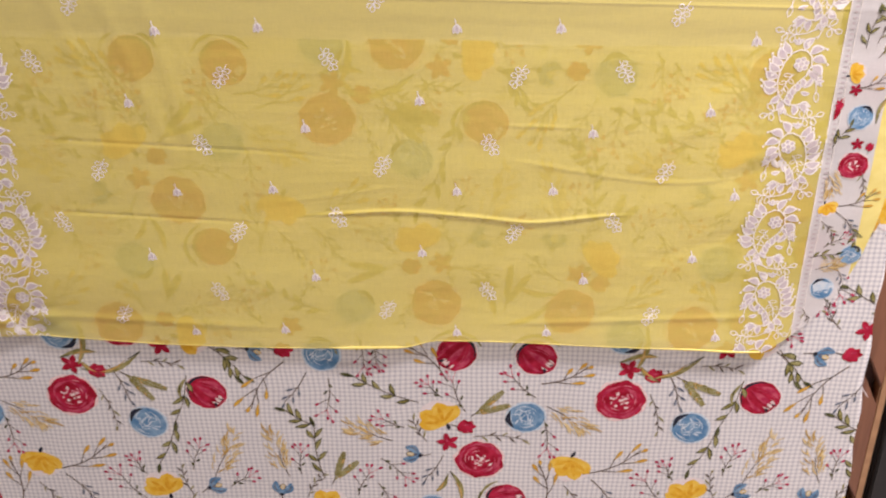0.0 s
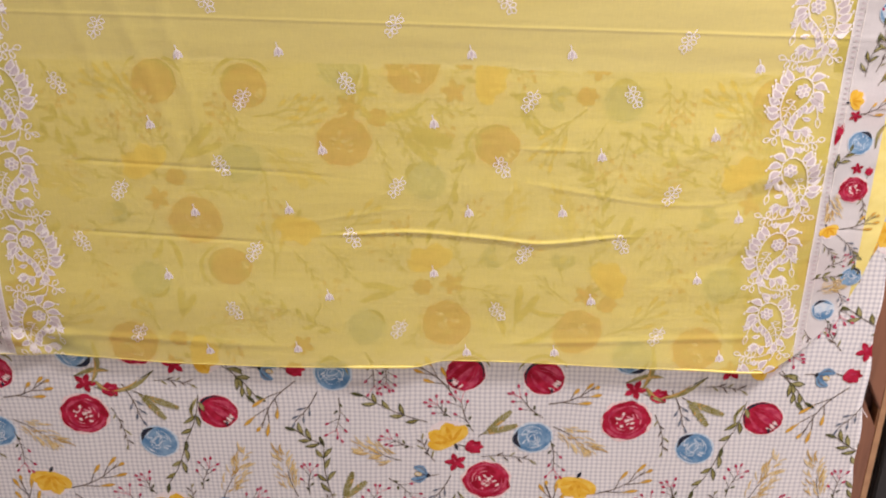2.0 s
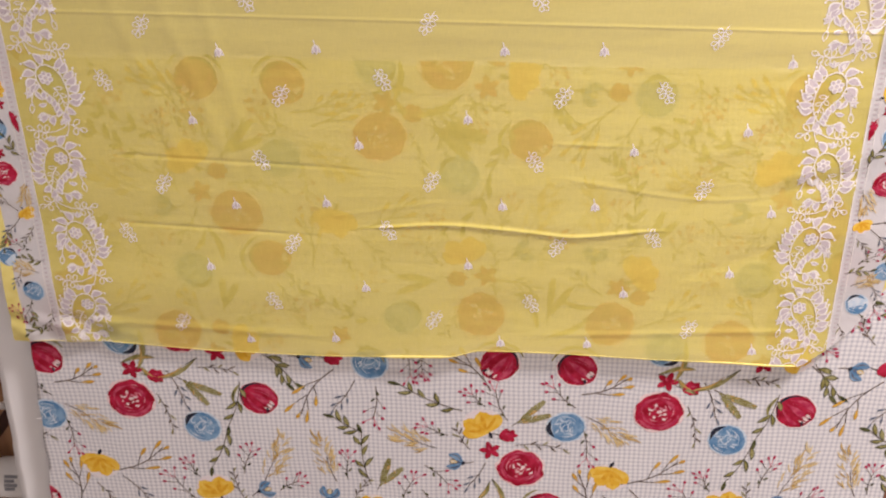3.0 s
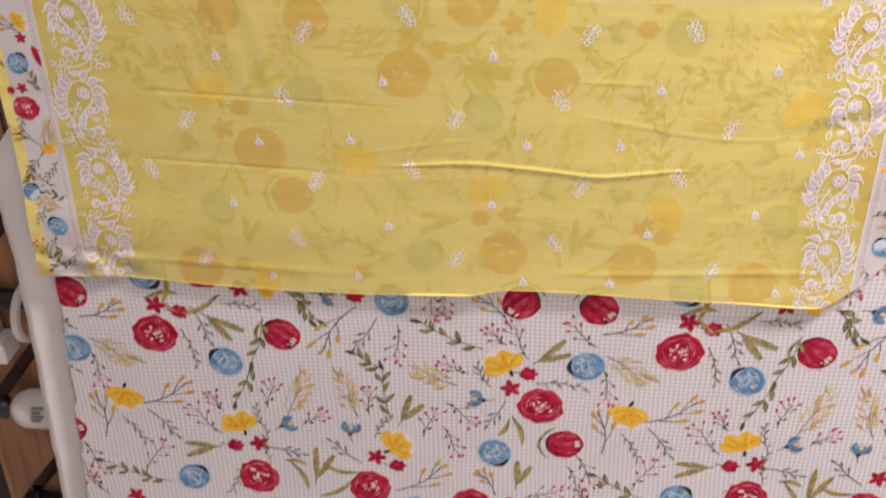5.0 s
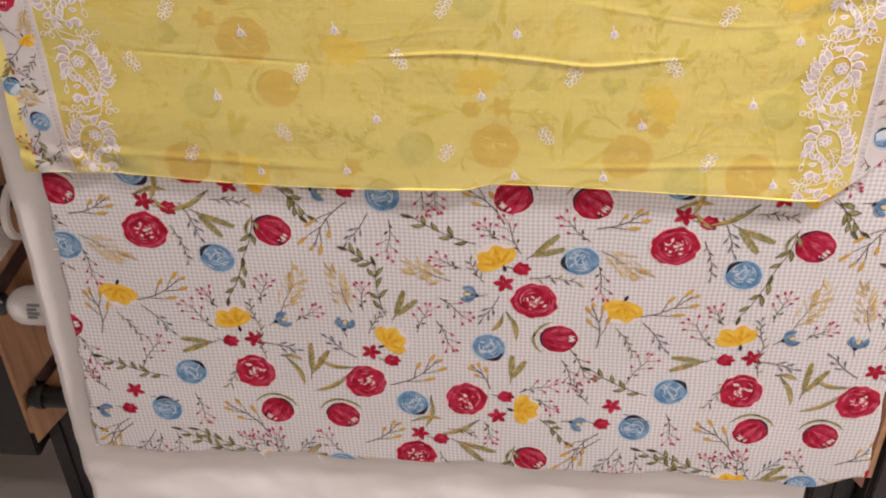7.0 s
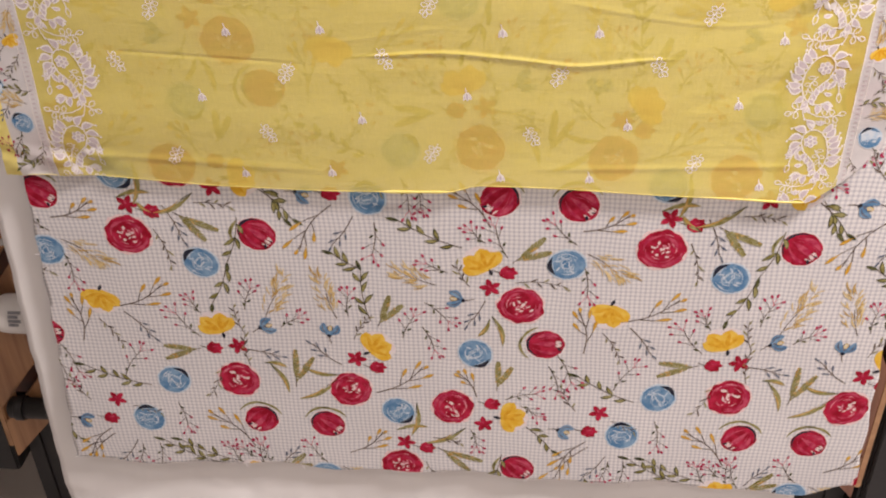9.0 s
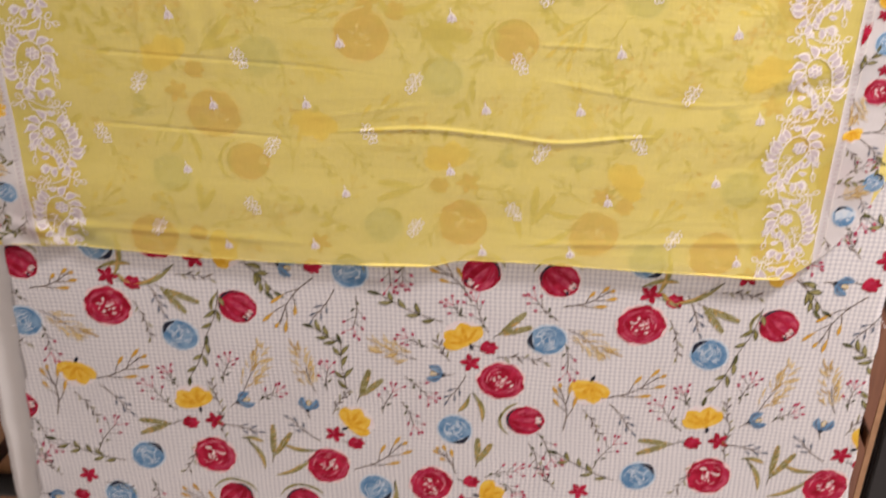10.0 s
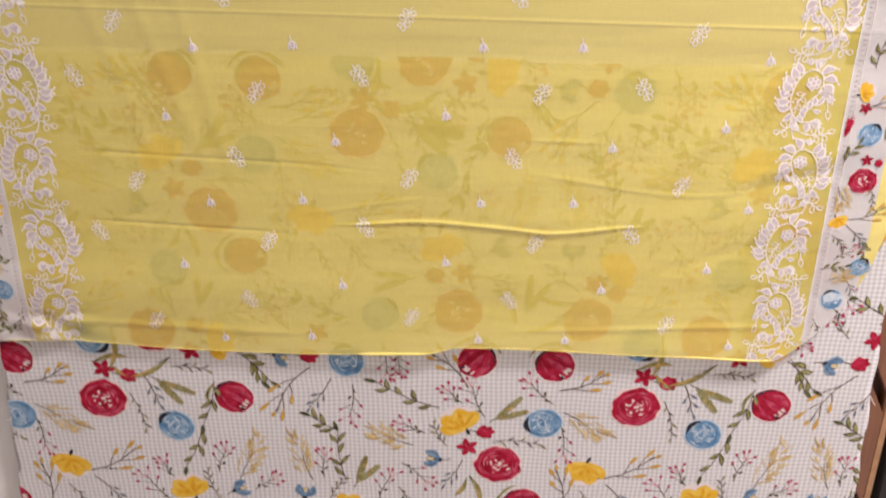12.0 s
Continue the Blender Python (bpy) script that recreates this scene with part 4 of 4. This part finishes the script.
def scarf():
    top = anchor("yellow_scarf", 0.0, -0.011, 0.84, "sheer yellow voile scarf with white paisley borders, draped over floral fabric", "scarf")
    field = sheet_grid("field", dupatta_place, LEFT_BAND_OUT - 0.004, BAND_OUT + 0.004, 0.80, SCARF_TOP, 150, 720, YELLOW_VOILE)
    adopt(field, top, "sheer yellow voile with pressed creases")
    borders = {}
    for u0, u1, name, material, label in (
            (BAND_OUT + 0.004, STRIP_OUT, "floral_border", WHITE_VOILE, "white border strip with a small floral print"),
            (LEFT_STRIP_OUT, LEFT_BAND_OUT - 0.004, "floral_border", WHITE_VOILE, "white border strip with a small floral print"),
            (STRIP_OUT, 0.53, "edging", YELLOW_EDGE, "plain yellow edging"),
            (-0.53, LEFT_STRIP_OUT, "edging", YELLOW_EDGE, "plain yellow edging")):
        ob = adopt(sheet_grid(name, dupatta_place, u0, u1, 0.80, SCARF_TOP, 14, 260, material), top, label)
        if name == "floral_border":
            borders[1 if u0 > 0 else -1] = ob

    # rolled hem, raised; pale opaque cotton paints its highlight, thicker where it is brightest
    verts, faces = [], []
    nu, nr = 150, 6
    for i in range(nu + 1):
        u = LEFT_STRIP_OUT + (0.419 - LEFT_STRIP_OUT) * i / nu
        x, y, z = dupatta_place(u, 0.0)
        r = 0.0004 + 0.0016 * step(-0.075, -0.055, u) * step(0.015, 0.0, u) + 0.0010 * step(0.30, 0.34, u) + 0.0005 * noise.noise(Vector((u * 30, 0, 0)))
        for j in range(nr):
            a = 2 * math.pi * j / nr
            verts.append((x, y + r * math.cos(a), z + 0.001 + r * math.sin(a)))
    for i in range(nu):
        for j in range(nr):
            a, b = i * nr + j, i * nr + (j + 1) % nr
            faces.append((a, b, b + nr, a + nr))
    adopt(mesh_object("rolled_hem", verts, faces, [YELLOW_EDGE], smooth=True), top, "rolled yellow hem")

    # scattered motifs of the field
    sprig_shape, bud_shape = sprig(), bud()
    for row in range(-3, 3):
        for col in range(-1, 4):
            for x, z, turn in SPRIG_CELL:
                px, pz = x + col * SPRIG_STEP, z + row * SPRIG_DROP
                if LEFT_BAND_IN + 0.02 < px < BAND_IN - 0.015 and 0.842 < pz < 1.50:
                    ob = sprig_shape.moved(*scarf_settle(px, pz), math.radians(-28 if turn > -90 else 32), 0.81).lay("printed_sprig", dupatta_place, EMBROIDERY, on_scarf)
                    if ob:
                        adopt(ob, field, "white outlined leaf sprig")
            for x, z in BUD_CELL:
                px, pz = x + col * SPRIG_STEP, z + row * SPRIG_DROP
                if LEFT_BAND_IN + 0.02 < px < BAND_IN - 0.008 and 0.842 < pz < 1.50:
                    ob = bud_shape.moved(*scarf_settle(px, pz), 0.12).lay("printed_bud", dupatta_place, EMBROIDERY, on_scarf)
                    if ob:
                        adopt(ob, field, "small white bud motif")

    # paisley bands
    drop, link = paisley(), link_sprig()
    for side, x0, z0, gap, wide in ((1, 0.4135, 0.910, 0.0877, 1.0), (-1, -0.4185, 0.899, 0.0925, 1.06)):
        for n in range(-1, 6):
            z = z0 + gap * n
            flip = (-1 if n % 2 == 0 else 1) * side
            for shape, name, drop_z, label in ((drop, "printed_paisley", 0.0, "white and lilac paisley motif"), (link, "printed_link_sprig", 0.0330, "white looped stem motif")):
                shape = shape.moved(0, 0, flip=flip)
                shape.shapes = [([(x0 + px * wide, z + drop_z + py) for px, py in pts], m, l) for pts, m, l in shape.shapes]
                ob = shape.lay(name, dupatta_place, EMBROIDERY, on_scarf)
                if ob:
                    adopt(ob, field, label)

    # narrow ruled line with short dashes between band and border
    for x, sign in ((BAND_OUT + 0.004, 1), (LEFT_BAND_OUT - 0.004, -1)):
        p = Print()
        p.line([(x, 0.83 + 0.02 * k) for k in range(36)], 0.0012, 0.0012, WHITE_INK, 1)
        for k in range(110):
            z = 0.835 + 0.0055 * k
            p.add([(x + sign * 0.004, z), (x + sign * 0.0075, z), (x + sign * 0.0075, z + 0.0016), (x + sign * 0.004, z + 0.0016)], LILAC_INK, 1)
        p.line([(x + sign * 0.0095, 0.83 + 0.02 * k) for k in range(36)], 0.0008, 0.0008, WHITE_INK, 1)
        adopt(p.lay("ruled_line", dupatta_place, EMBROIDERY, on_scarf), top, "white ruled line with dashes")

    # small floral print of the two border strips
    rng = random.Random(11)
    for side, x0 in ((1, 0.477), (-1, -0.482)):
        rows = [("printed_yellow_bloom", yellow_bloom(rng), -0.008, 1.171, 200, 0.50), ("printed_star_flower", star(rng), -0.006, 1.153, 0, 0.55),
                ("printed_blue_bloom", blue_bloom(rng), 0.004, 1.124, 60, 0.62), ("printed_star_flower", star(rng), 0.006, 1.095, 0, 0.55),
                ("printed_bud", budlet(rng), 0.019, 1.092, 90, 0.5), ("printed_rose", rose(rng), 0.006, 1.071, 0, 0.58),
                ("printed_yellow_bloom", yellow_bloom(rng), -0.011, 1.021, 120, 0.48), ("printed_blue_bloom", blue_bloom(rng), 0.022, 0.966, 60, 0.55),
                ("printed_blue_bloom", blue_bloom(rng), -0.001, 0.922, 120, 0.62), ("printed_star_flower", star(rng), -0.019, 1.138, 0, 0.4),
                ("printed_blue_bloom", blue_bloom(rng), 0.010, 1.262, 20, 0.6), ("printed_rose", rose(rng), 0.012, 1.330, 50, 0.58),
                ("printed_yellow_bloom", yellow_bloom(rng), -0.010, 1.300, 50, 0.5)]
        for name, shape, dx, z, turn, size in rows:
            ob = shape.moved(x0 + dx * side, z - 0.006, math.radians(turn), size * 0.94).lay(name, dupatta_place, PRINTS, on_scarf)
            if ob:
                adopt(ob, borders[side])
        sliver = Print()
        sliver.leaf(x0 - 0.022 * side, 1.114, x0 - 0.016 * side, 1.140, 0.0034, RED, 1)
        adopt(sliver.lay("printed_petal", dupatta_place, PRINTS, on_scarf), borders[side])
        for maker, x, z, turn, length, size in (
                (spray, 0.006, 1.195, 60, 0.06, 0.7), (vine, -0.004, 1.190, 80, 0.06, 0.6), (fern, 0.010, 1.180, 55, 0.06, 0.6), (twig, -0.010, 1.148, 25, 0.07, 0.6),
                (vine, -0.018, 1.085, 60, 0.045, 0.6), (long_leaf, 0.020, 1.112, 75, 0.05, 0.6), (wheat, -0.020, 1.062, -75, 0.05, 0.7),
                (twig, -0.002, 1.018, 25, 0.075, 0.62), (blue_twig, -0.003, 1.012, -45, 0.045, 0.7), (spray, -0.016, 1.000, -50, 0.04, 0.7),
                (berry_sprig, -0.008, 0.968, 30, 0.045, 0.62), (vine, -0.020, 0.955, 10, 0.05, 0.55), (wheat, -0.012, 0.940, 20, 0.05, 0.6),
                (berry_sprig, 0.003, 0.905, -60, 0.05, 0.7), (vine, 0.010, 0.890, -100, 0.04, 0.6), (spray, -0.018, 0.890, -70, 0.05, 0.7),
                (berry_sprig, 0.004, 1.240, 70, 0.05, 0.65), (spray, -0.015, 1.270, 60, 0.05, 0.7), (vine, 0.012, 1.215, 100, 0.05, 0.6), (spray, 0.015, 1.060, -80, 0.05, 0.7), (vine, 0.016, 0.995, -70, 0.045, 0.6), (blue_twig, 0.008, 0.945, -60, 0.04, 0.6), (vine, -0.010, 0.872, -30, 0.05, 0.6), (berry_sprig, 0.012, 0.868, 60, 0.04, 0.7)):
            ob = maker(rng, length).moved(x0 + x * side, z, math.radians(turn if side > 0 else 180 - turn), size).lay("printed_border_sprig", dupatta_place, PRINTS, on_border)
            if ob:
                adopt(ob, borders[side])


scarf()


# ---- the white sheet behind the cloths ----
def sheet_place(u, z, lift=0.0):
    left = -0.561 - 0.046 * max(0.0, 0.85 - z) + 0.050 * step(0.975, 1.06, z) + 0.0016 * noise.noise(Vector((z * 70, 1.3, 0))) + 0.003 * noise.noise(Vector((z * 14, 5.3, 0)))
    right = 0.500
    t = (u + 0.6) / 1.2
    x = left + (right - left) * t
    y = 0.0105 + 0.003 * wave(x * 0.8, z * 0.3, 7) - 0.005 * step(0.34, 0.15, z) * math.sin(x * 14) + step(0.37, 0.30, z) * (0.0050 * wave(x * 0.7, z * 1.3, 14) + 0.0020 * wave(x, z, 35))
    return (x, y - lift, z)


def backing_sheet():
    ob = sheet_grid("white_sheet", sheet_place, -0.6, 0.6, 0.10, 1.186, 120, 100, SHEET_WHITE)
    thick = ob.modifiers.new("thickness", "SOLIDIFY")
    thick.thickness, thick.offset = 0.0015, -1.0
    tagged(ob, "plain white cotton sheet hanging behind the printed fabric", "sheet")


backing_sheet()


# ---- the wooden stand with slanted slots, and its rods ----
def slotted_board(side, x_in, x_out, z0, slots, top_z, foot_at, timber):
    """An upright board as a stack of pieces between slanted open slots."""
    ob = anchor("slotted_upright", side * (x_in + x_out) / 2, 0.10, z0, "upright pine board with slanted slots for rods, black foot", "display stand", "stand uprights")
    y0, y1 = 0.082, 0.104
    rise = 0.145
    cuts = [z0] + list(slots) + [top_z]
    for n, (low, high) in enumerate(zip(cuts, cuts[1:])):
        a0, a1 = (low, low) if n == 0 else (low + 0.014, low + rise + 0.014)
        b0, b1 = (high, high) if n == len(cuts) - 2 else (high - 0.014, high + rise - 0.014)
        bm = bmesh.new()
        ring = [(x_out, a0), (x_in, a1), (x_in, b1), (x_out, b0)]
        if n == 0:
            ring = [(x_out, a0), (x_in, a0 + 0.131 * (x_out - x_in) / 0.115), (x_in, b1), (x_out, b0)]
        front = [bm.verts.new((side * x, y0, z)) for x, z in ring]
        back = [bm.verts.new((side * x, y1, z)) for x, z in ring]
        bm.faces.new(front if side > 0 else front[::-1])
        bm.faces.new(back[::-1] if side > 0 else back)
        m = len(ring)
        for k in range(m):
            bm.faces.new((front[k], back[k], back[(k + 1) % m], front[(k + 1) % m]))
        bmesh.ops.recalc_face_normals(bm, faces=bm.faces[:])
        bmesh.ops.bevel(bm, geom=bm.edges[:], offset=0.0018, segments=2, affect="EDGES")
        adopt(part("board_piece", bm, timber, None), ob)
    adopt(part("edge_rail", block((min(side * x_out, side * (x_out + 0.011)), y0 + 0.004, z0 + 0.02), (max(side * x_out, side * (x_out + 0.011)), y1 + 0.03, top_z), 0.002), WOOD_END, None), ob, "paler pine edge rail")
    # backing board whose dark colour paints the shade of the open slots
    adopt(part("back_board", block((min(side * x_in, side * x_out), y1 + 0.002, z0 + 0.12), (max(side * x_in, side * x_out), y1 + 0.028, top_z), 0.002), WOOD_SLOT_SHADE, None), ob, "backing board, coloured dark red-brown for the shade in the slots")
    near, far = foot_at
    foot = adopt(part("foot", block((min(side * near, side * far), 0.135, 0.0), (max(side * near, side * far), 0.195, z0 + 0.09), 0.003), BLACK, None), ob, "black steel foot")
    mid = (near + far) / 2
    adopt(part("foot_edge", block((min(side * mid, side * (mid + 0.005)), 0.131, 0.02), (max(side * mid, side * (mid + 0.005)), 0.137, z0 + 0.06), 0.001), BLACK, None), foot)
    return ob


slotted_board(-1, 0.585, 0.700, 0.255, (0.345, 0.545, 0.745, 0.945), 1.60, (0.655, 0.713), WOOD)
slotted_board(1, 0.540, 0.612, 0.245, (0.315, 0.515, 0.700, 0.895), 1.60, (0.56, 0.625), WOOD_RED)


def rod(x0, x1, y, z, r=0.0165):
    length = abs(x1 - x0)
    ob = anchor("display_rod", x0, y, z, "black round metal rod resting in a slot of the wooden upright", "rod", "display rods")
    bar = adopt(part("bar", lathe([(0, r * 0.75), (0.003, r), (length - 0.003, r), (length, r * 0.75)], (x0, y, z), (x1, y, z)), BLACK, None), ob)
    adopt(part("collar", lathe([(0, r * 1.1), (0.002, r * 1.18), (0.012, r * 1.18), (0.014, r * 1.1)], (x0 + math.copysign(0.012, x1 - x0), y, z), (x1, y, z)), BLACK, None), bar)
    return ob


rod(-0.672, -0.40, 0.066, 0.382)
rod(-0.760, -0.575, 0.066, 0.755, 0.0145)
rod(-0.672, -0.40, 0.066, 0.972, 0.016)
rod(-0.60, 0.60, -0.006, 1.590, 0.020)


def ring_end():
    """A flat white ring that hangs on the rod's end."""
    bm = bmesh.new()
    rings = []
    for k in range(36):
        a = 2 * math.pi * k / 36
        c, d = math.cos(a), math.sin(a)
        rings.append([bm.verts.new((-0.597 + x, 0.066 + r * d, 0.7355 + r * c)) for x, r in ((0.0, 0.035), (0.001, 0.042), (0.010, 0.042), (0.011, 0.035))])
    for one, two in zip(rings, rings[1:] + rings[:1]):
        for k in range(4):
            bm.faces.new((one[k], one[(k + 1) % 4], two[(k + 1) % 4], two[k]))
    bmesh.ops.recalc_face_normals(bm, faces=bm.faces[:])
    return tagged(part("white_ring", bm, PLASTIC, None), "flat white plastic ring hanging on a black rod", "ring")


ring_end()


def bottle(x0, x1, y, z, r, label):
    """Lying on its side in the slot, cap outwards."""
    ob = anchor("bottle", x0, y, z, label, "bottle", "bottles on the stand")
    d = x1 - x0
    body = adopt(part("body", lathe([(0.0, 0.010), (0.004, 0.016), (0.012, r * 0.82), (0.022, r * 0.97), (0.03, r), (d - 0.008, r), (d, r * 0.8)], (x0, y, z), (x1, y, z)), PLASTIC, None), ob, "white plastic body")
    adopt(part("cap", lathe([(0.0, 0.012), (0.002, 0.0165), (0.020, 0.0165), (0.024, 0.011), (0.030, 0.009)], (x0 - 0.028, y, z), (x1, y, z)), CAP, None), ob, "black cap")
    for k in range(4):
        a = math.radians(205 + 11 * k)
        lx = x0 + 0.040
        bar = block((lx, -0.0004, -0.0022), (lx + 0.018 - 0.004 * (k % 2), 0.0004, 0.0022))
        bmesh.ops.transform(bar, matrix=Matrix.Translation((0, y, z)) @ Matrix.Rotation(math.radians(-40 + 12 * k), 4, "X") @ Matrix.Translation((0, -r - 0.0004, 0)), verts=bar.verts)
        adopt(part("label_bar", bar, GREY_INK, None), body)
    return ob


bottle(-0.645, -0.53, 0.055, 0.576, 0.0285, "white plastic bottle with black cap lying on the stand")
bottle(-0.668, -0.50, 0.052, 0.955, 0.031, "white plastic bottle lying high on the stand")


def carton():
    ob = anchor("carton", -0.66, 0.06, 0.66, "small white cardboard box wedged on the stand", "box")
    adopt(part("body", block((-0.715, 0.030, 0.665), (-0.640, 0.078, 0.728), 0.0015), CARD, None), ob)
    adopt(part("flap", block((-0.640, 0.034, 0.668), (-0.622, 0.076, 0.700), 0.0015), CARD, None), ob, "half-open end flap")
    return ob


carton()


def black_cabinet(x0, x1, z0, label):
    ob = anchor("black_cabinet", (x0 + x1) / 2, 0.3, 0.0, label, "cabinet", "black cabinets")
    panel = adopt(part("side_panel", block((x0, 0.098, z0), (x1, 0.50, 1.25), 0.004), BLACK, None), ob)
    adopt(part("front_trim", block((min(x0, x1) + 0.006, 0.090, z0 + 0.01), (min(x0, x1) + 0.014, 0.099, 1.24), 0.002), BLACK, None), panel)
    for x in (x0 + 0.03, x1 - 0.06):
        adopt(part("leg", block((x, 0.4, 0.0), (x + 0.03, 0.44, z0 + 0.001), 0.002), BLACK, None), ob)
    return ob


black_cabinet(-1.15, -0.715, 0.205, "matt black cabinet standing beside the wooden stand")
black_cabinet(0.628, 1.05, 0.10, "matt black cabinet with a thin front trim")
